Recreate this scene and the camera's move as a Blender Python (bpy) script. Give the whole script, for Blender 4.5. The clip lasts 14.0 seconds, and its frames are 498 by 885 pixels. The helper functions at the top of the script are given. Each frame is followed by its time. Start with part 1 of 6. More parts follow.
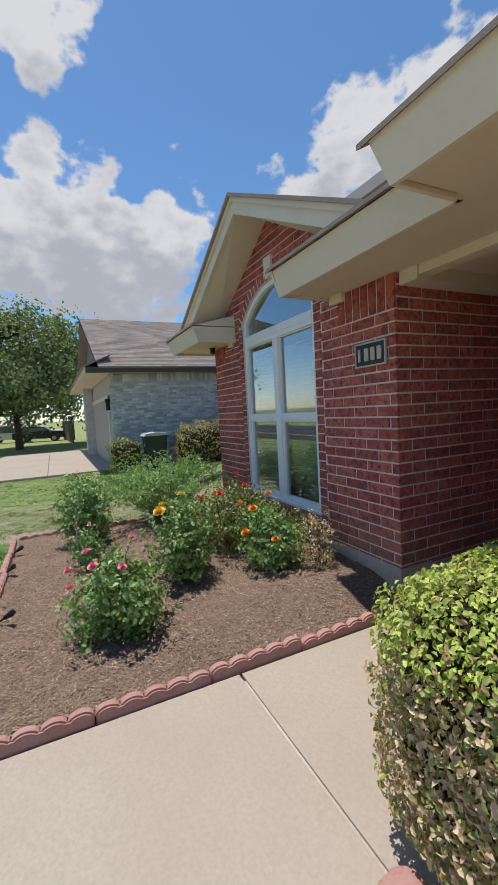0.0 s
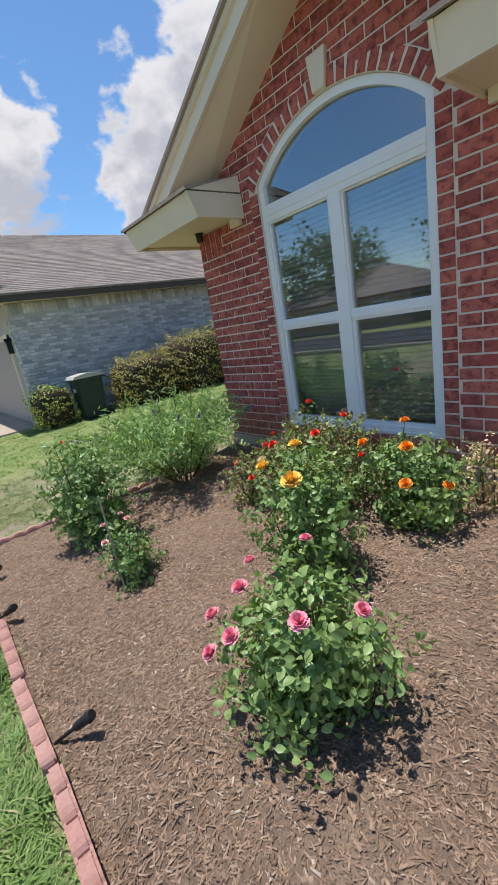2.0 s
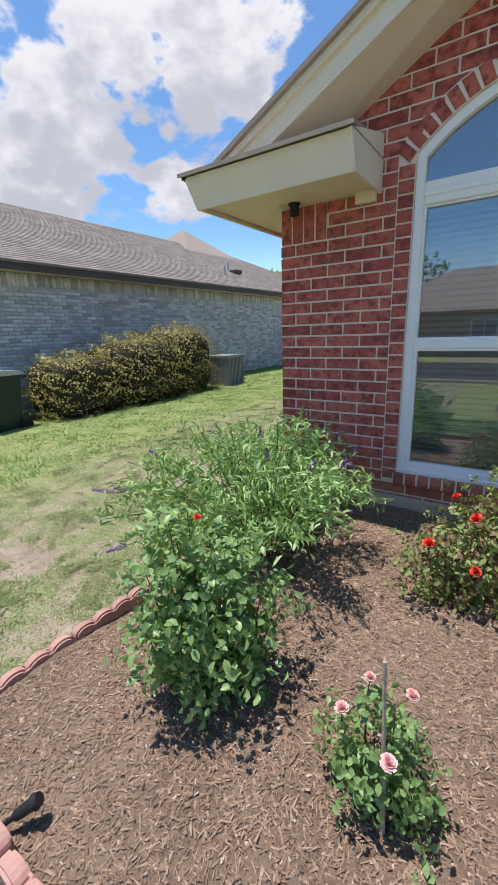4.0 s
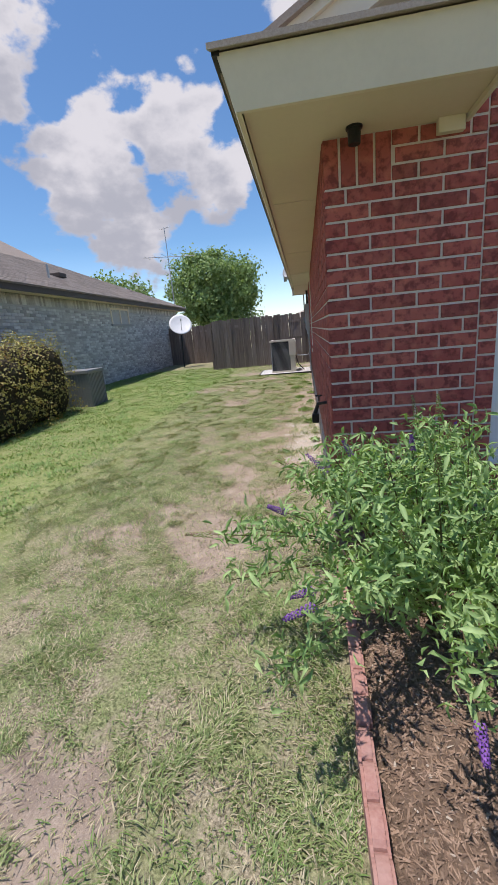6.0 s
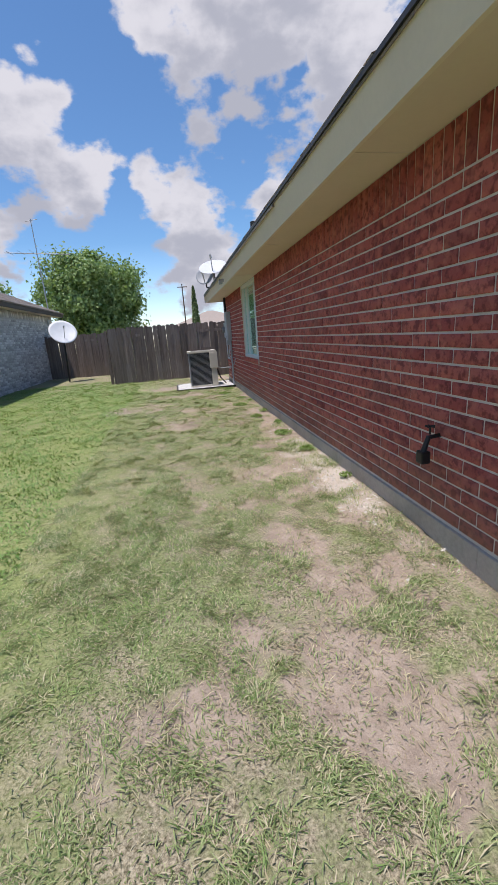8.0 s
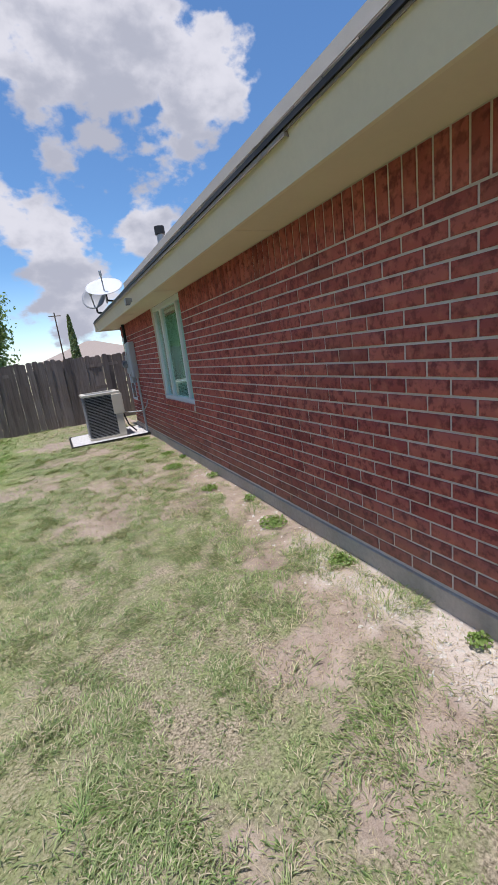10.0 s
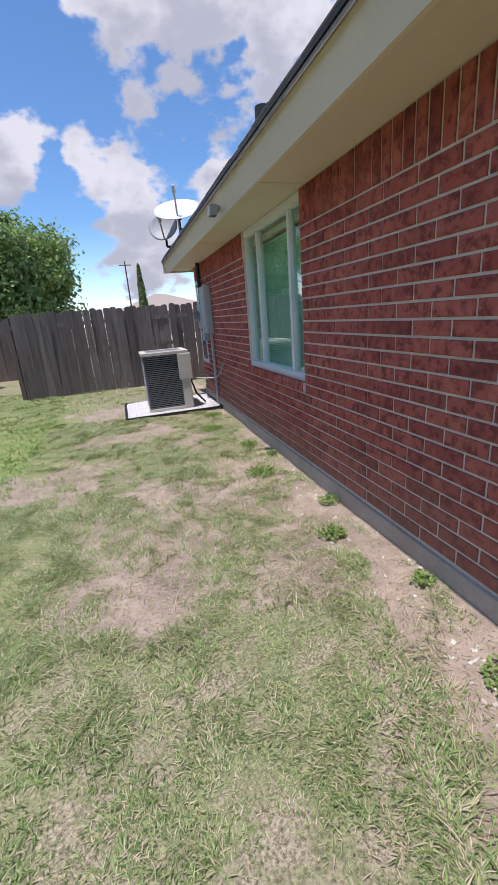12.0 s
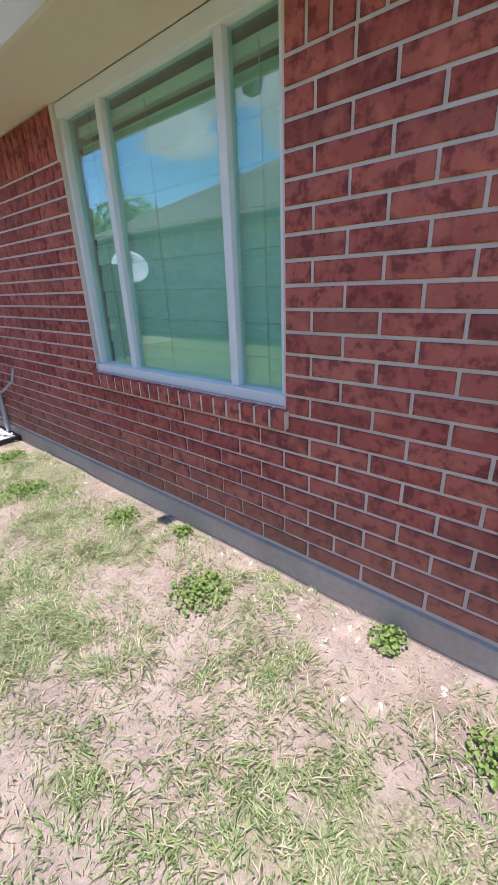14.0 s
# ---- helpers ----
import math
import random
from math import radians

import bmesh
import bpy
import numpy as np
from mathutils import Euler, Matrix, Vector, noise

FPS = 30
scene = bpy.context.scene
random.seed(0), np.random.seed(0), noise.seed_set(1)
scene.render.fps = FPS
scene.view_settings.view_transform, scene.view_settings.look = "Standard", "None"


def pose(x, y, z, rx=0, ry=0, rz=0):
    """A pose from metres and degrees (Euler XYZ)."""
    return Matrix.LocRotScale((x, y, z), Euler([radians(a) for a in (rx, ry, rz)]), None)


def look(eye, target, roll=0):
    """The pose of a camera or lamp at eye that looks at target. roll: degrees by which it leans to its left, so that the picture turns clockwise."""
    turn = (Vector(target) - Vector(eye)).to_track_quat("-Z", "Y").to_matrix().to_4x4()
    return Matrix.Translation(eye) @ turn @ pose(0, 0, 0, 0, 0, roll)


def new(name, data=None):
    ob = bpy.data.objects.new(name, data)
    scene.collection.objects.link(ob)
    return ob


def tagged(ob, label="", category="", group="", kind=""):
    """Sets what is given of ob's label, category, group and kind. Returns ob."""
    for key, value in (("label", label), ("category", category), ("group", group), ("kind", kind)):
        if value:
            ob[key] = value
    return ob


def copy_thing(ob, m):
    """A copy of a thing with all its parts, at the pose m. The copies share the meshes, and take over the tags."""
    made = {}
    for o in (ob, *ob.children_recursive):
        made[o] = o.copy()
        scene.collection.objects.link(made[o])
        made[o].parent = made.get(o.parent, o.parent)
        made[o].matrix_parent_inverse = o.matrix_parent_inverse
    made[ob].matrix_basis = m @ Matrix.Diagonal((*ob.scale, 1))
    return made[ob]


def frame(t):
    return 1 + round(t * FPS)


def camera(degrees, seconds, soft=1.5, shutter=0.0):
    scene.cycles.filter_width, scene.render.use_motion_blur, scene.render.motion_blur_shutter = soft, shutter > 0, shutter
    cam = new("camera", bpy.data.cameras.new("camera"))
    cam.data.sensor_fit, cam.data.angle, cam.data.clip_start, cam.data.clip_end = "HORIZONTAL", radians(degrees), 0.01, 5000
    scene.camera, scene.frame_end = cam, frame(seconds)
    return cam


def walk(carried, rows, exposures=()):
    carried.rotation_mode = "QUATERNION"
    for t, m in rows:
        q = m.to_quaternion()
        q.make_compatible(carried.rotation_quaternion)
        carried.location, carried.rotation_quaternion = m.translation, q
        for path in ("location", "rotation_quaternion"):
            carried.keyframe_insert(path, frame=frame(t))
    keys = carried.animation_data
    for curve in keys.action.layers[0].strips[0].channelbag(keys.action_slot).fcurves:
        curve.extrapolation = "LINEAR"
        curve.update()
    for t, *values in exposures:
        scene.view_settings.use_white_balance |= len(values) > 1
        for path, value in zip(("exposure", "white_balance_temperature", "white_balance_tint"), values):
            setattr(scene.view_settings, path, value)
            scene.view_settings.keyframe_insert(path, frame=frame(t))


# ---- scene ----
cam = camera(63.0, 14.0, soft=1.1)
PATH = [
    (0, (5.814, -2.308, 1.259), (4.014, -1.451, 1.102), -3.2),
    (0.5, (5.325, -2.359, 1.252), (3.586, -1.419, 0.95), -2.8),
    (1, (4.813, -2.445, 1.266), (3.141, -1.405, 0.919), -4.1),
    (1.5, (4.376, -2.705, 1.256), (2.739, -1.673, 0.754), -5.8),
    (2, (3.917, -2.842, 1.229), (2.393, -1.671, 0.677), -10.0),
    (2.5, (3.474, -2.949, 1.226), (2.264, -1.466, 0.644), -7.9),
    (3, (2.964, -3.083, 1.225), (1.884, -1.503, 0.644), -6.9),
    (3.5, (2.325, -3.069, 1.277), (1.152, -1.536, 0.751), -5.0),
    (4, (1.735, -3.146, 1.286), (0.647, -1.552, 0.761), -1.9),
    (4.2, (1.543, -3.139, 1.272), (0.488, -1.518, 0.764), -3.4),
    (6.3, (-0.467, -2.682, 1.181), (-0.621, -0.763, 0.643), -5.5),
    (6.5, (-0.658, -2.618, 1.193), (-0.732, -0.697, 0.639), -5.7),
    (7, (-1.035, -2.275, 1.157), (-1.065, -0.352, 0.61), -5.5),
    (7.2, (-1.186, -2.167, 1.165), (-1.207, -0.244, 0.619), -5.1),
    (9.3, (-1.782, -0.024, 1.308), (-0.905, 1.716, 0.880), -6.0),
    (9.5, (-1.827, 0.151, 1.286), (-0.992, 1.921, 0.871), -6.8),
    (10, (-1.712, 0.792, 1.417), (-0.902, 2.562, 0.958), -7.3),
    (10.5, (-1.613, 1.344, 1.447), (-0.792, 3.113, 1.003), -9.4),
    (11, (-1.640, 1.803, 1.378), (-0.793, 3.560, 0.936), -3.0),
    (11.5, (-1.481, 2.348, 1.338), (-0.722, 4.133, 0.851), -2.6),
    (12, (-1.474, 2.869, 1.331), (-0.954, 4.704, 0.728), -4.7),
    (12.5, (-1.391, 3.433, 1.297), (-0.824, 5.226, 0.614), -6.9),
    (13, (-1.382, 4.016, 1.278), (-0.658, 5.734, 0.552), -3.8),
    (13.5, (-1.392, 4.530, 1.254), (-0.143, 5.892, 0.490), -1.5),
    (14, (-1.393, 5.073, 1.255), (-0.003, 6.311, 0.522), -2.4),
]
walk(cam, [(t, look(eye, target, roll)) for t, eye, target, roll in PATH], exposures=[(0.0, 0.75, 6480, 12), (1.5, 0.88, 6520, 13), (3.0, 1.12, 6520, 14), (4.2, 1.12, 6500, 15), (6.3, 0.8, 6480, 18), (9.5, 0.85, 6250, 17), (12.5, 1.0, 6150, 22), (14.0, 1.5, 6020, 25)])

# ---- world, sun ----
SUN_TO = Vector((0.188, 0.09, -1.0)).normalized()      # the way the sunlight travels
sun_from = -SUN_TO
SUN_EL = math.asin(sun_from.z)
SUN_AZ = math.atan2(sun_from.x, sun_from.y)           # clockwise from +y

world = bpy.data.worlds.new("world")
scene.world = world
world.use_nodes = True
wn, wl = world.node_tree.nodes, world.node_tree.links
wn.clear()


def wnode(kind, operation="", use_clamp=False):
    n = wn.new(kind)
    if operation:
        n.operation = operation
    if use_clamp:
        n.use_clamp = True
    return n


w_out = wnode("ShaderNodeOutputWorld")
w_bg = wnode("ShaderNodeBackground")
w_bg.inputs["Strength"].default_value = 0.13
wl.new(w_bg.outputs[0], w_out.inputs[0])
sky = wnode("ShaderNodeTexSky")
sky.sky_type, sky.sun_disc, sky.sun_elevation, sky.sun_rotation = "NISHITA", False, SUN_EL, SUN_AZ
sky.air_density, sky.dust_density, sky.ozone_density = 1.0, 0.3, 1.6
w_tc = wnode("ShaderNodeTexCoord")
DIR = w_tc.outputs["Generated"]


def wmath(op, a, b=None, c=None, clamp=False):
    n = wnode("ShaderNodeMath", op, clamp)
    for i, v in enumerate((a, b, c)):
        if v is None:
            continue
        if isinstance(v, (int, float)):
            n.inputs[i].default_value = v
        else:
            wl.new(v, n.inputs[i])
    return n.outputs[0]


def wnoise(scale, detail, rough, offset):
    m = wnode("ShaderNodeMapping")
    m.inputs["Location"].default_value = offset
    m.inputs["Scale"].default_value = (1.0, 1.0, 1.5)
    wl.new(DIR, m.inputs["Vector"])
    n = wnode("ShaderNodeTexNoise")
    n.inputs["Scale"].default_value, n.inputs["Detail"].default_value, n.inputs["Roughness"].default_value = scale, detail, rough
    wl.new(m.outputs[0], n.inputs["Vector"])
    return n.outputs[0]


w_sep = wnode("ShaderNodeSeparateXYZ")
wl.new(DIR, w_sep.inputs[0])

# heaps of fair-weather cloud: centre direction and reach
CLOUDS = [(-.93, .11, .35, .27), (-.93, -.05, .34, .20), (-.88, .26, .38, .14), (-.77, .03, .64, .10), (-.66, .59, .47, .18), (-.78, .50, .35, .17),
          (-.76, .54, .40, .20), (-.54, .70, .47, .22), (-.81, .50, .27, .16), (-.63, .72, .29, .10), (-.24, .89, .38, .16), (-.38, .86, .33, .18),
          (-.15, .94, .31, .12), (.00, .96, .29, .08), (-.35, .91, .22, .14), (.02, .86, .52, .09), (.19, .84, .52, .27), (.34, .81, .48, .14),
          (.06, .97, .26, .14), (.24, .93, .27, .10), (.07, .98, .17, .12), (.3, -.85, .45, .25), (-.35, -.85, .4, .22), (-.8, -.45, .4, .2)]


def lift(v, up):
    """A direction moved a little towards the zenith."""
    n = wnode("ShaderNodeVectorMath", "ADD")
    wl.new(v, n.inputs[0])
    n.inputs[1].default_value = (0, 0, up)
    return n.outputs[0]


def cloud_depth(way):
    """How deep a direction lies inside the heaps: below zero is clear sky."""
    deep = None
    for cx, cy, cz, r in CLOUDS:
        v = wnode("ShaderNodeVectorMath", "DISTANCE")
        wl.new(way, v.inputs[0])
        v.inputs[1].default_value = Vector((cx, cy, cz)).normalized()
        one = wmath("SUBTRACT", 1.0, wmath("DIVIDE", v.outputs["Value"], r * .95))
        deep = one if deep is None else wmath("MAXIMUM", deep, one)
    return wmath("MAXIMUM", deep, -0.45)


billow = wnoise(5.5, 3.0, 0.5, (0.3, 0.1, 0.0))
puffs = wnoise(15.0, 7.0, 0.52, (1.3, 0.7, 0.2))
low_sky = wmath("MULTIPLY", wmath("SUBTRACT", 1.0, wmath("DIVIDE", w_sep.outputs[2], 0.22), None, True), 0.4)   # distance piles the clouds up
ragged = wmath("ADD", wmath("MULTIPLY_ADD", billow, 1.2, -0.74), wmath("MULTIPLY_ADD", puffs, 1.5, -0.86))
edge = wmath("ADD", wmath("ADD", cloud_depth(DIR), low_sky), ragged)
cover = wnode("ShaderNodeMapRange")
cover.interpolation_type = "SMOOTHSTEP"
cover.inputs["From Min"].default_value, cover.inputs["From Max"].default_value = 0.0, 0.24
wl.new(edge, cover.inputs["Value"])
over = wmath("ADD", cloud_depth(lift(DIR, 0.10)), wmath("MULTIPLY_ADD", puffs, 1.9, -0.95))      # cloud standing above shades what is below
body = wnode("ShaderNodeMapRange")
body.interpolation_type = "SMOOTHSTEP"
body.inputs["From Min"].default_value, body.inputs["From Max"].default_value = 0.0, 0.80
wl.new(over, body.inputs["Value"])
tint = wnode("ShaderNodeMix")
tint.data_type = "RGBA"
tint.inputs["A"].default_value, tint.inputs["B"].default_value = (3.15, 3.2, 3.3, 1), (1.95, 2.06, 2.3, 1)
wl.new(body.outputs[0], tint.inputs["Factor"])
blend = wnode("ShaderNodeMix")
blend.data_type = "RGBA"
wl.new(cover.outputs[0], blend.inputs["Factor"])
azure = wnode("ShaderNodeMix")
azure.data_type, azure.blend_type = "RGBA", "MULTIPLY"
azure.inputs["B"].default_value = (0.41, 0.57, 0.66, 1)
wl.new(wmath("MULTIPLY_ADD", w_sep.outputs[2], 3.2, 0.35, True), azure.inputs["Factor"])      # haze keeps the horizon pale
wl.new(sky.outputs[0], azure.inputs["A"])
wl.new(azure.outputs["Result"], blend.inputs["A"])
wl.new(tint.outputs["Result"], blend.inputs["B"])
wl.new(blend.outputs["Result"], w_bg.inputs["Color"])

sun = new("sun", bpy.data.lights.new("sun", "SUN"))
sun.data.energy, sun.data.angle, sun.data.color = 2.7, radians(0.6), (1.0, 0.95, 0.86)
sun.matrix_world = look((0, 0, 30), Vector((0, 0, 30)) + SUN_TO)


# ---- materials ----
class Mat:
    """A small builder of node materials in world-sized patterns."""

    def __init__(self, name, rough=0.8, metal=0.0, spec=0.3):
        self.m = bpy.data.materials.new(name)
        self.m.use_nodes = True
        self.n, self.l = self.m.node_tree.nodes, self.m.node_tree.links
        self.b = self.n["Principled BSDF"]
        self.b.inputs["Roughness"].default_value = rough
        self.b.inputs["Metallic"].default_value = metal
        self.b.inputs["Specular IOR Level"].default_value = spec
        self.pos = self.n.new("ShaderNodeNewGeometry").outputs["Position"]

    def put(self, socket, v):
        if isinstance(v, (int, float)):
            socket.default_value = v
        elif isinstance(v, tuple):
            socket.default_value = (*v, 1) if len(v) == 3 and socket.type == "RGBA" else v
        else:
            self.l.new(v, socket)

    def math(self, op, a, b=0.0, clamp=False):
        n = self.n.new("ShaderNodeMath")
        n.operation, n.use_clamp = op, clamp
        self.put(n.inputs[0], a), self.put(n.inputs[1], b)
        return n.outputs[0]

    def noise(self, scale, detail=4.0, rough=0.6, stretch=(1, 1, 1), vec=None):
        mp = self.n.new("ShaderNodeMapping")
        mp.inputs["Scale"].default_value = stretch
        self.l.new(vec or self.pos, mp.inputs["Vector"])
        n = self.n.new("ShaderNodeTexNoise")
        n.inputs["Scale"].default_value, n.inputs["Detail"].default_value, n.inputs["Roughness"].default_value = scale, detail, rough
        self.l.new(mp.outputs[0], n.inputs["Vector"])
        return n.outputs[0]

    def ramp(self, v, lo, hi, a=0.0, b=1.0):
        n = self.n.new("ShaderNodeMapRange")
        n.inputs["From Min"].default_value, n.inputs["From Max"].default_value = lo, hi
        n.inputs["To Min"].default_value, n.inputs["To Max"].default_value = a, b
        self.l.new(v, n.inputs["Value"])
        return n.outputs[0]

    def mix(self, f, a, b, mode="MIX"):
        n = self.n.new("ShaderNodeMix")
        n.data_type, n.blend_type = "RGBA", mode
        self.put(n.inputs["Factor"], f), self.put(n.inputs["A"], a), self.put(n.inputs["B"], b)
        return n.outputs["Result"]

    def chance(self):
        """A number for each piece, whether an object of its own or an island of a joined mesh."""
        o = self.n.new("ShaderNodeObjectInfo").outputs["Random"]
        i = self.n.new("ShaderNodeNewGeometry").outputs["Random Per Island"]
        return self.math("FRACT", self.math("ADD", o, i))

    def attr(self, name):
        a = self.n.new("ShaderNodeAttribute")
        a.attribute_name = name
        return a.outputs["Fac"]

    def bump(self, h, strength=0.3, dist=0.01):
        n = self.n.new("ShaderNodeBump")
        n.inputs["Strength"].default_value, n.inputs["Distance"].default_value = strength, dist
        self.l.new(h, n.inputs["Height"])
        self.l.new(n.outputs[0], self.b.inputs["Normal"])

    def color(self, c):
        self.put(self.b.inputs["Base Color"], c)
        return self


def plain(name, col, rough=0.6, metal=0.0, spec=0.3, vary=0.18, scale=6.0, bump=0.1):
    """Paint, metal or plastic with faint dirt at two scales."""
    m = Mat(name, rough, metal, spec)
    f = m.math("MULTIPLY", m.ramp(m.noise(scale, 5), 0.35, 0.75), vary)
    g = m.math("MULTIPLY", m.ramp(m.noise(scale * 14, 3), 0.4, 0.75), vary * 0.5)
    dark = tuple(c * 0.55 for c in col)
    m.color(m.mix(g, m.mix(f, col, dark), dark))
    if bump:
        m.bump(m.noise(scale * 25, 3), bump, 0.004)
    return m.m


def brick_material():
    m = Mat("red_brick", 0.82, spec=0.25)
    c = m.chance()
    base = m.mix(c, (0.385, 0.089, 0.076), (0.53, 0.150, 0.118))
    odd = m.ramp(m.math("FRACT", m.math("MULTIPLY", c, 7.31)), 0.82, 0.95)
    base = m.mix(m.math("MULTIPLY", odd, 0.45), base, (0.13, 0.035, 0.036))
    blot = m.ramp(m.noise(24, 3, 0.55), 0.47, 0.62)
    base = m.mix(m.math("MULTIPLY", blot, 0.75), base, (0.155, 0.036, 0.038))
    blush = m.ramp(m.noise(13, 3, 0.5, vec=m.pos), 0.52, 0.70)
    base = m.mix(m.math("MULTIPLY", blush, 0.5), base, (0.64, 0.205, 0.145))
    pale = m.ramp(m.noise(95, 3, 0.6), 0.66, 0.74)
    base = m.mix(m.math("MULTIPLY", pale, 0.30), base, (0.52, 0.36, 0.29))
    dust = m.ramp(m.noise(1.1, 4), 0.5, 0.8)
    base = m.mix(m.math("MULTIPLY", dust, 0.22), base, (0.34, 0.17, 0.13))
    low = m.n.new("ShaderNodeSeparateXYZ")
    m.l.new(m.pos, low.inputs[0])
    splash = m.math("MULTIPLY", m.ramp(m.math("ADD", low.outputs[2], m.ramp(m.noise(3, 3), 0, 1, -0.15, 0.15)), 0.45, 0.02), 0.5, True)
    base = m.mix(splash, base, (0.30, 0.19, 0.13))
    m.color(base)
    m.bump(m.noise(120, 5, 0.7), 0.5, 0.006)
    return m.m


def mortar_material():
    m = Mat("mortar", 0.95, spec=0.1)
    m.color(m.mix(m.noise(30, 4), (0.64, 0.555, 0.485), (0.82, 0.73, 0.65)))
    m.bump(m.noise(160, 4), 0.5, 0.004)
    return m.m


def ground_material():
    m = Mat("lawn_soil", 0.95, spec=0.1)
    bare = m.attr("bare")
    soil = m.mix(m.ramp(m.noise(9, 7, 0.7), 0.3, 0.7), (0.27, 0.21, 0.165), (0.46, 0.375, 0.305))
    soil = m.mix(m.math("MULTIPLY", m.ramp(m.noise(2.6, 4), 0.50, 0.66), 0.6), soil, (0.20, 0.155, 0.125))
    soil = m.mix(m.math("MULTIPLY", m.ramp(m.noise(130, 4, 0.7), 0.52, 0.66), 0.5), soil, (0.53, 0.44, 0.35))
    # dry thatch, its dark flecks painted in as shade between the blades
    thatch_and_shade = m.mix(m.ramp(m.noise(85, 6, 0.75), 0.38, 0.62), (0.10, 0.085, 0.055), (0.50, 0.43, 0.31))
    green = m.mix(m.ramp(m.noise(70, 6, 0.75), 0.36, 0.64), (0.07, 0.085, 0.035), (0.37, 0.39, 0.20))
    turf = m.mix(m.ramp(m.noise(3.5, 6, 0.7), 0.42, 0.58), thatch_and_shade, green)
    turf = m.mix(m.math("MULTIPLY", m.attr("lush"), 0.85), turf, m.mix(m.ramp(m.noise(45, 6, 0.75), 0.3, 0.7), (0.14, 0.185, 0.05), (0.38, 0.43, 0.16)))
    f = m.ramp(m.math("ADD", bare, m.ramp(m.noise(11, 7, 0.75), 0, 1, -0.6, 0.6)), 0.35, 0.70)
    col = m.mix(m.math("MULTIPLY", f, 1.0, True), turf, soil)
    m.color(m.mix(m.attr("rubble"), col, m.mix(m.noise(70, 4), (0.42, 0.35, 0.29), (0.68, 0.61, 0.55))))
    m.bump(m.noise(55, 6, 0.7), 0.7, 0.02)
    return m.m


def leaf_material(name, a, b, rough=0.5, spec=0.35, dead=None, dead_part=0.0):
    m = Mat(name, rough, spec=spec)
    c = m.n.new("ShaderNodeNewGeometry").outputs["Random Per Island"]
    a, b = tuple(1.22 * v for v in a), tuple(1.22 * v for v in b)
    col = m.mix(c, a, b)
    if dead:
        col = m.mix(m.ramp(m.math("FRACT", m.math("MULTIPLY", c, 9.7)), 1.0 - dead_part, 1.0 - dead_part + 0.03), col, dead)
    col = m.mix(m.math("MULTIPLY", m.ramp(m.noise(45, 3), 0.4, 0.7), 0.35), col, tuple(v * 0.5 for v in a))
    m.color(col)
    m.b.inputs["Subsurface Weight"].default_value = 0.0
    t = m.n.new("ShaderNodeBsdfTranslucent")
    m.l.new(m.mix(1.0, col, (0.95, 1.0, 0.45), "MULTIPLY"), t.inputs["Color"])
    s = m.n.new("ShaderNodeMixShader")
    s.inputs[0].default_value = 0.32
    m.l.new(m.b.outputs[0], s.inputs[1])
    m.l.new(t.outputs[0], s.inputs[2])
    m.l.new(s.outputs[0], m.n["Material Output"].inputs[0])
    return m.m


def speckled(name, a, b, scale, rough=0.9, c=None, big=1.5, bump=0.5, dist=0.01, stretch=(1, 1, 1), pieces=0.0):
    """Two tones by fine noise, a third by a broad one, and a shift from piece to piece."""
    m = Mat(name, rough, spec=0.2)
    col = m.mix(m.ramp(m.noise(scale, 6, 0.68, stretch), 0.32, 0.68), a, b)
    if c:
        col = m.mix(m.math("MULTIPLY", m.ramp(m.noise(big, 4), 0.42, 0.72), 0.6), col, c)
    if pieces:
        col = m.mix(m.math("MULTIPLY", m.chance(), pieces), col, tuple(v * 0.42 for v in a))
    m.color(col)
    m.bump(m.noise(scale * 1.7, 5, 0.7, stretch), bump, dist)
    return m.m


def glass_material(name, tint, film=0.14, gloss=0.02):
    """Window glass: clear with a mirror film that grows at grazing angles."""
    m = bpy.data.materials.new(name)
    m.use_nodes = True
    n, l = m.node_tree.nodes, m.node_tree.links
    n.clear()
    out, mixer = n.new("ShaderNodeOutputMaterial"), n.new("ShaderNodeMixShader")
    tr, gl, fr = n.new("ShaderNodeBsdfTransparent"), n.new("ShaderNodeBsdfGlossy"), n.new("ShaderNodeLayerWeight")
    tr.inputs[0].default_value = (*tint, 1)
    gl.inputs["Roughness"].default_value = gloss
    gl.inputs["Color"].default_value = (0.92, 0.97, 1.0, 1)
    fr.inputs["Blend"].default_value = 0.5
    p, r = n.new("ShaderNodeMath"), n.new("ShaderNodeMapRange")
    p.operation = "POWER"
    p.inputs[1].default_value = 3.0
    r.inputs["To Min"].default_value, r.inputs["To Max"].default_value = film, 0.9
    l.new(fr.outputs["Facing"], p.inputs[0]), l.new(p.outputs[0], r.inputs["Value"])
    l.new(r.outputs[0], mixer.inputs[0]), l.new(tr.outputs[0], mixer.inputs[1]), l.new(gl.outputs[0], mixer.inputs[2])
    l.new(mixer.outputs[0], out.inputs[0])
    return m


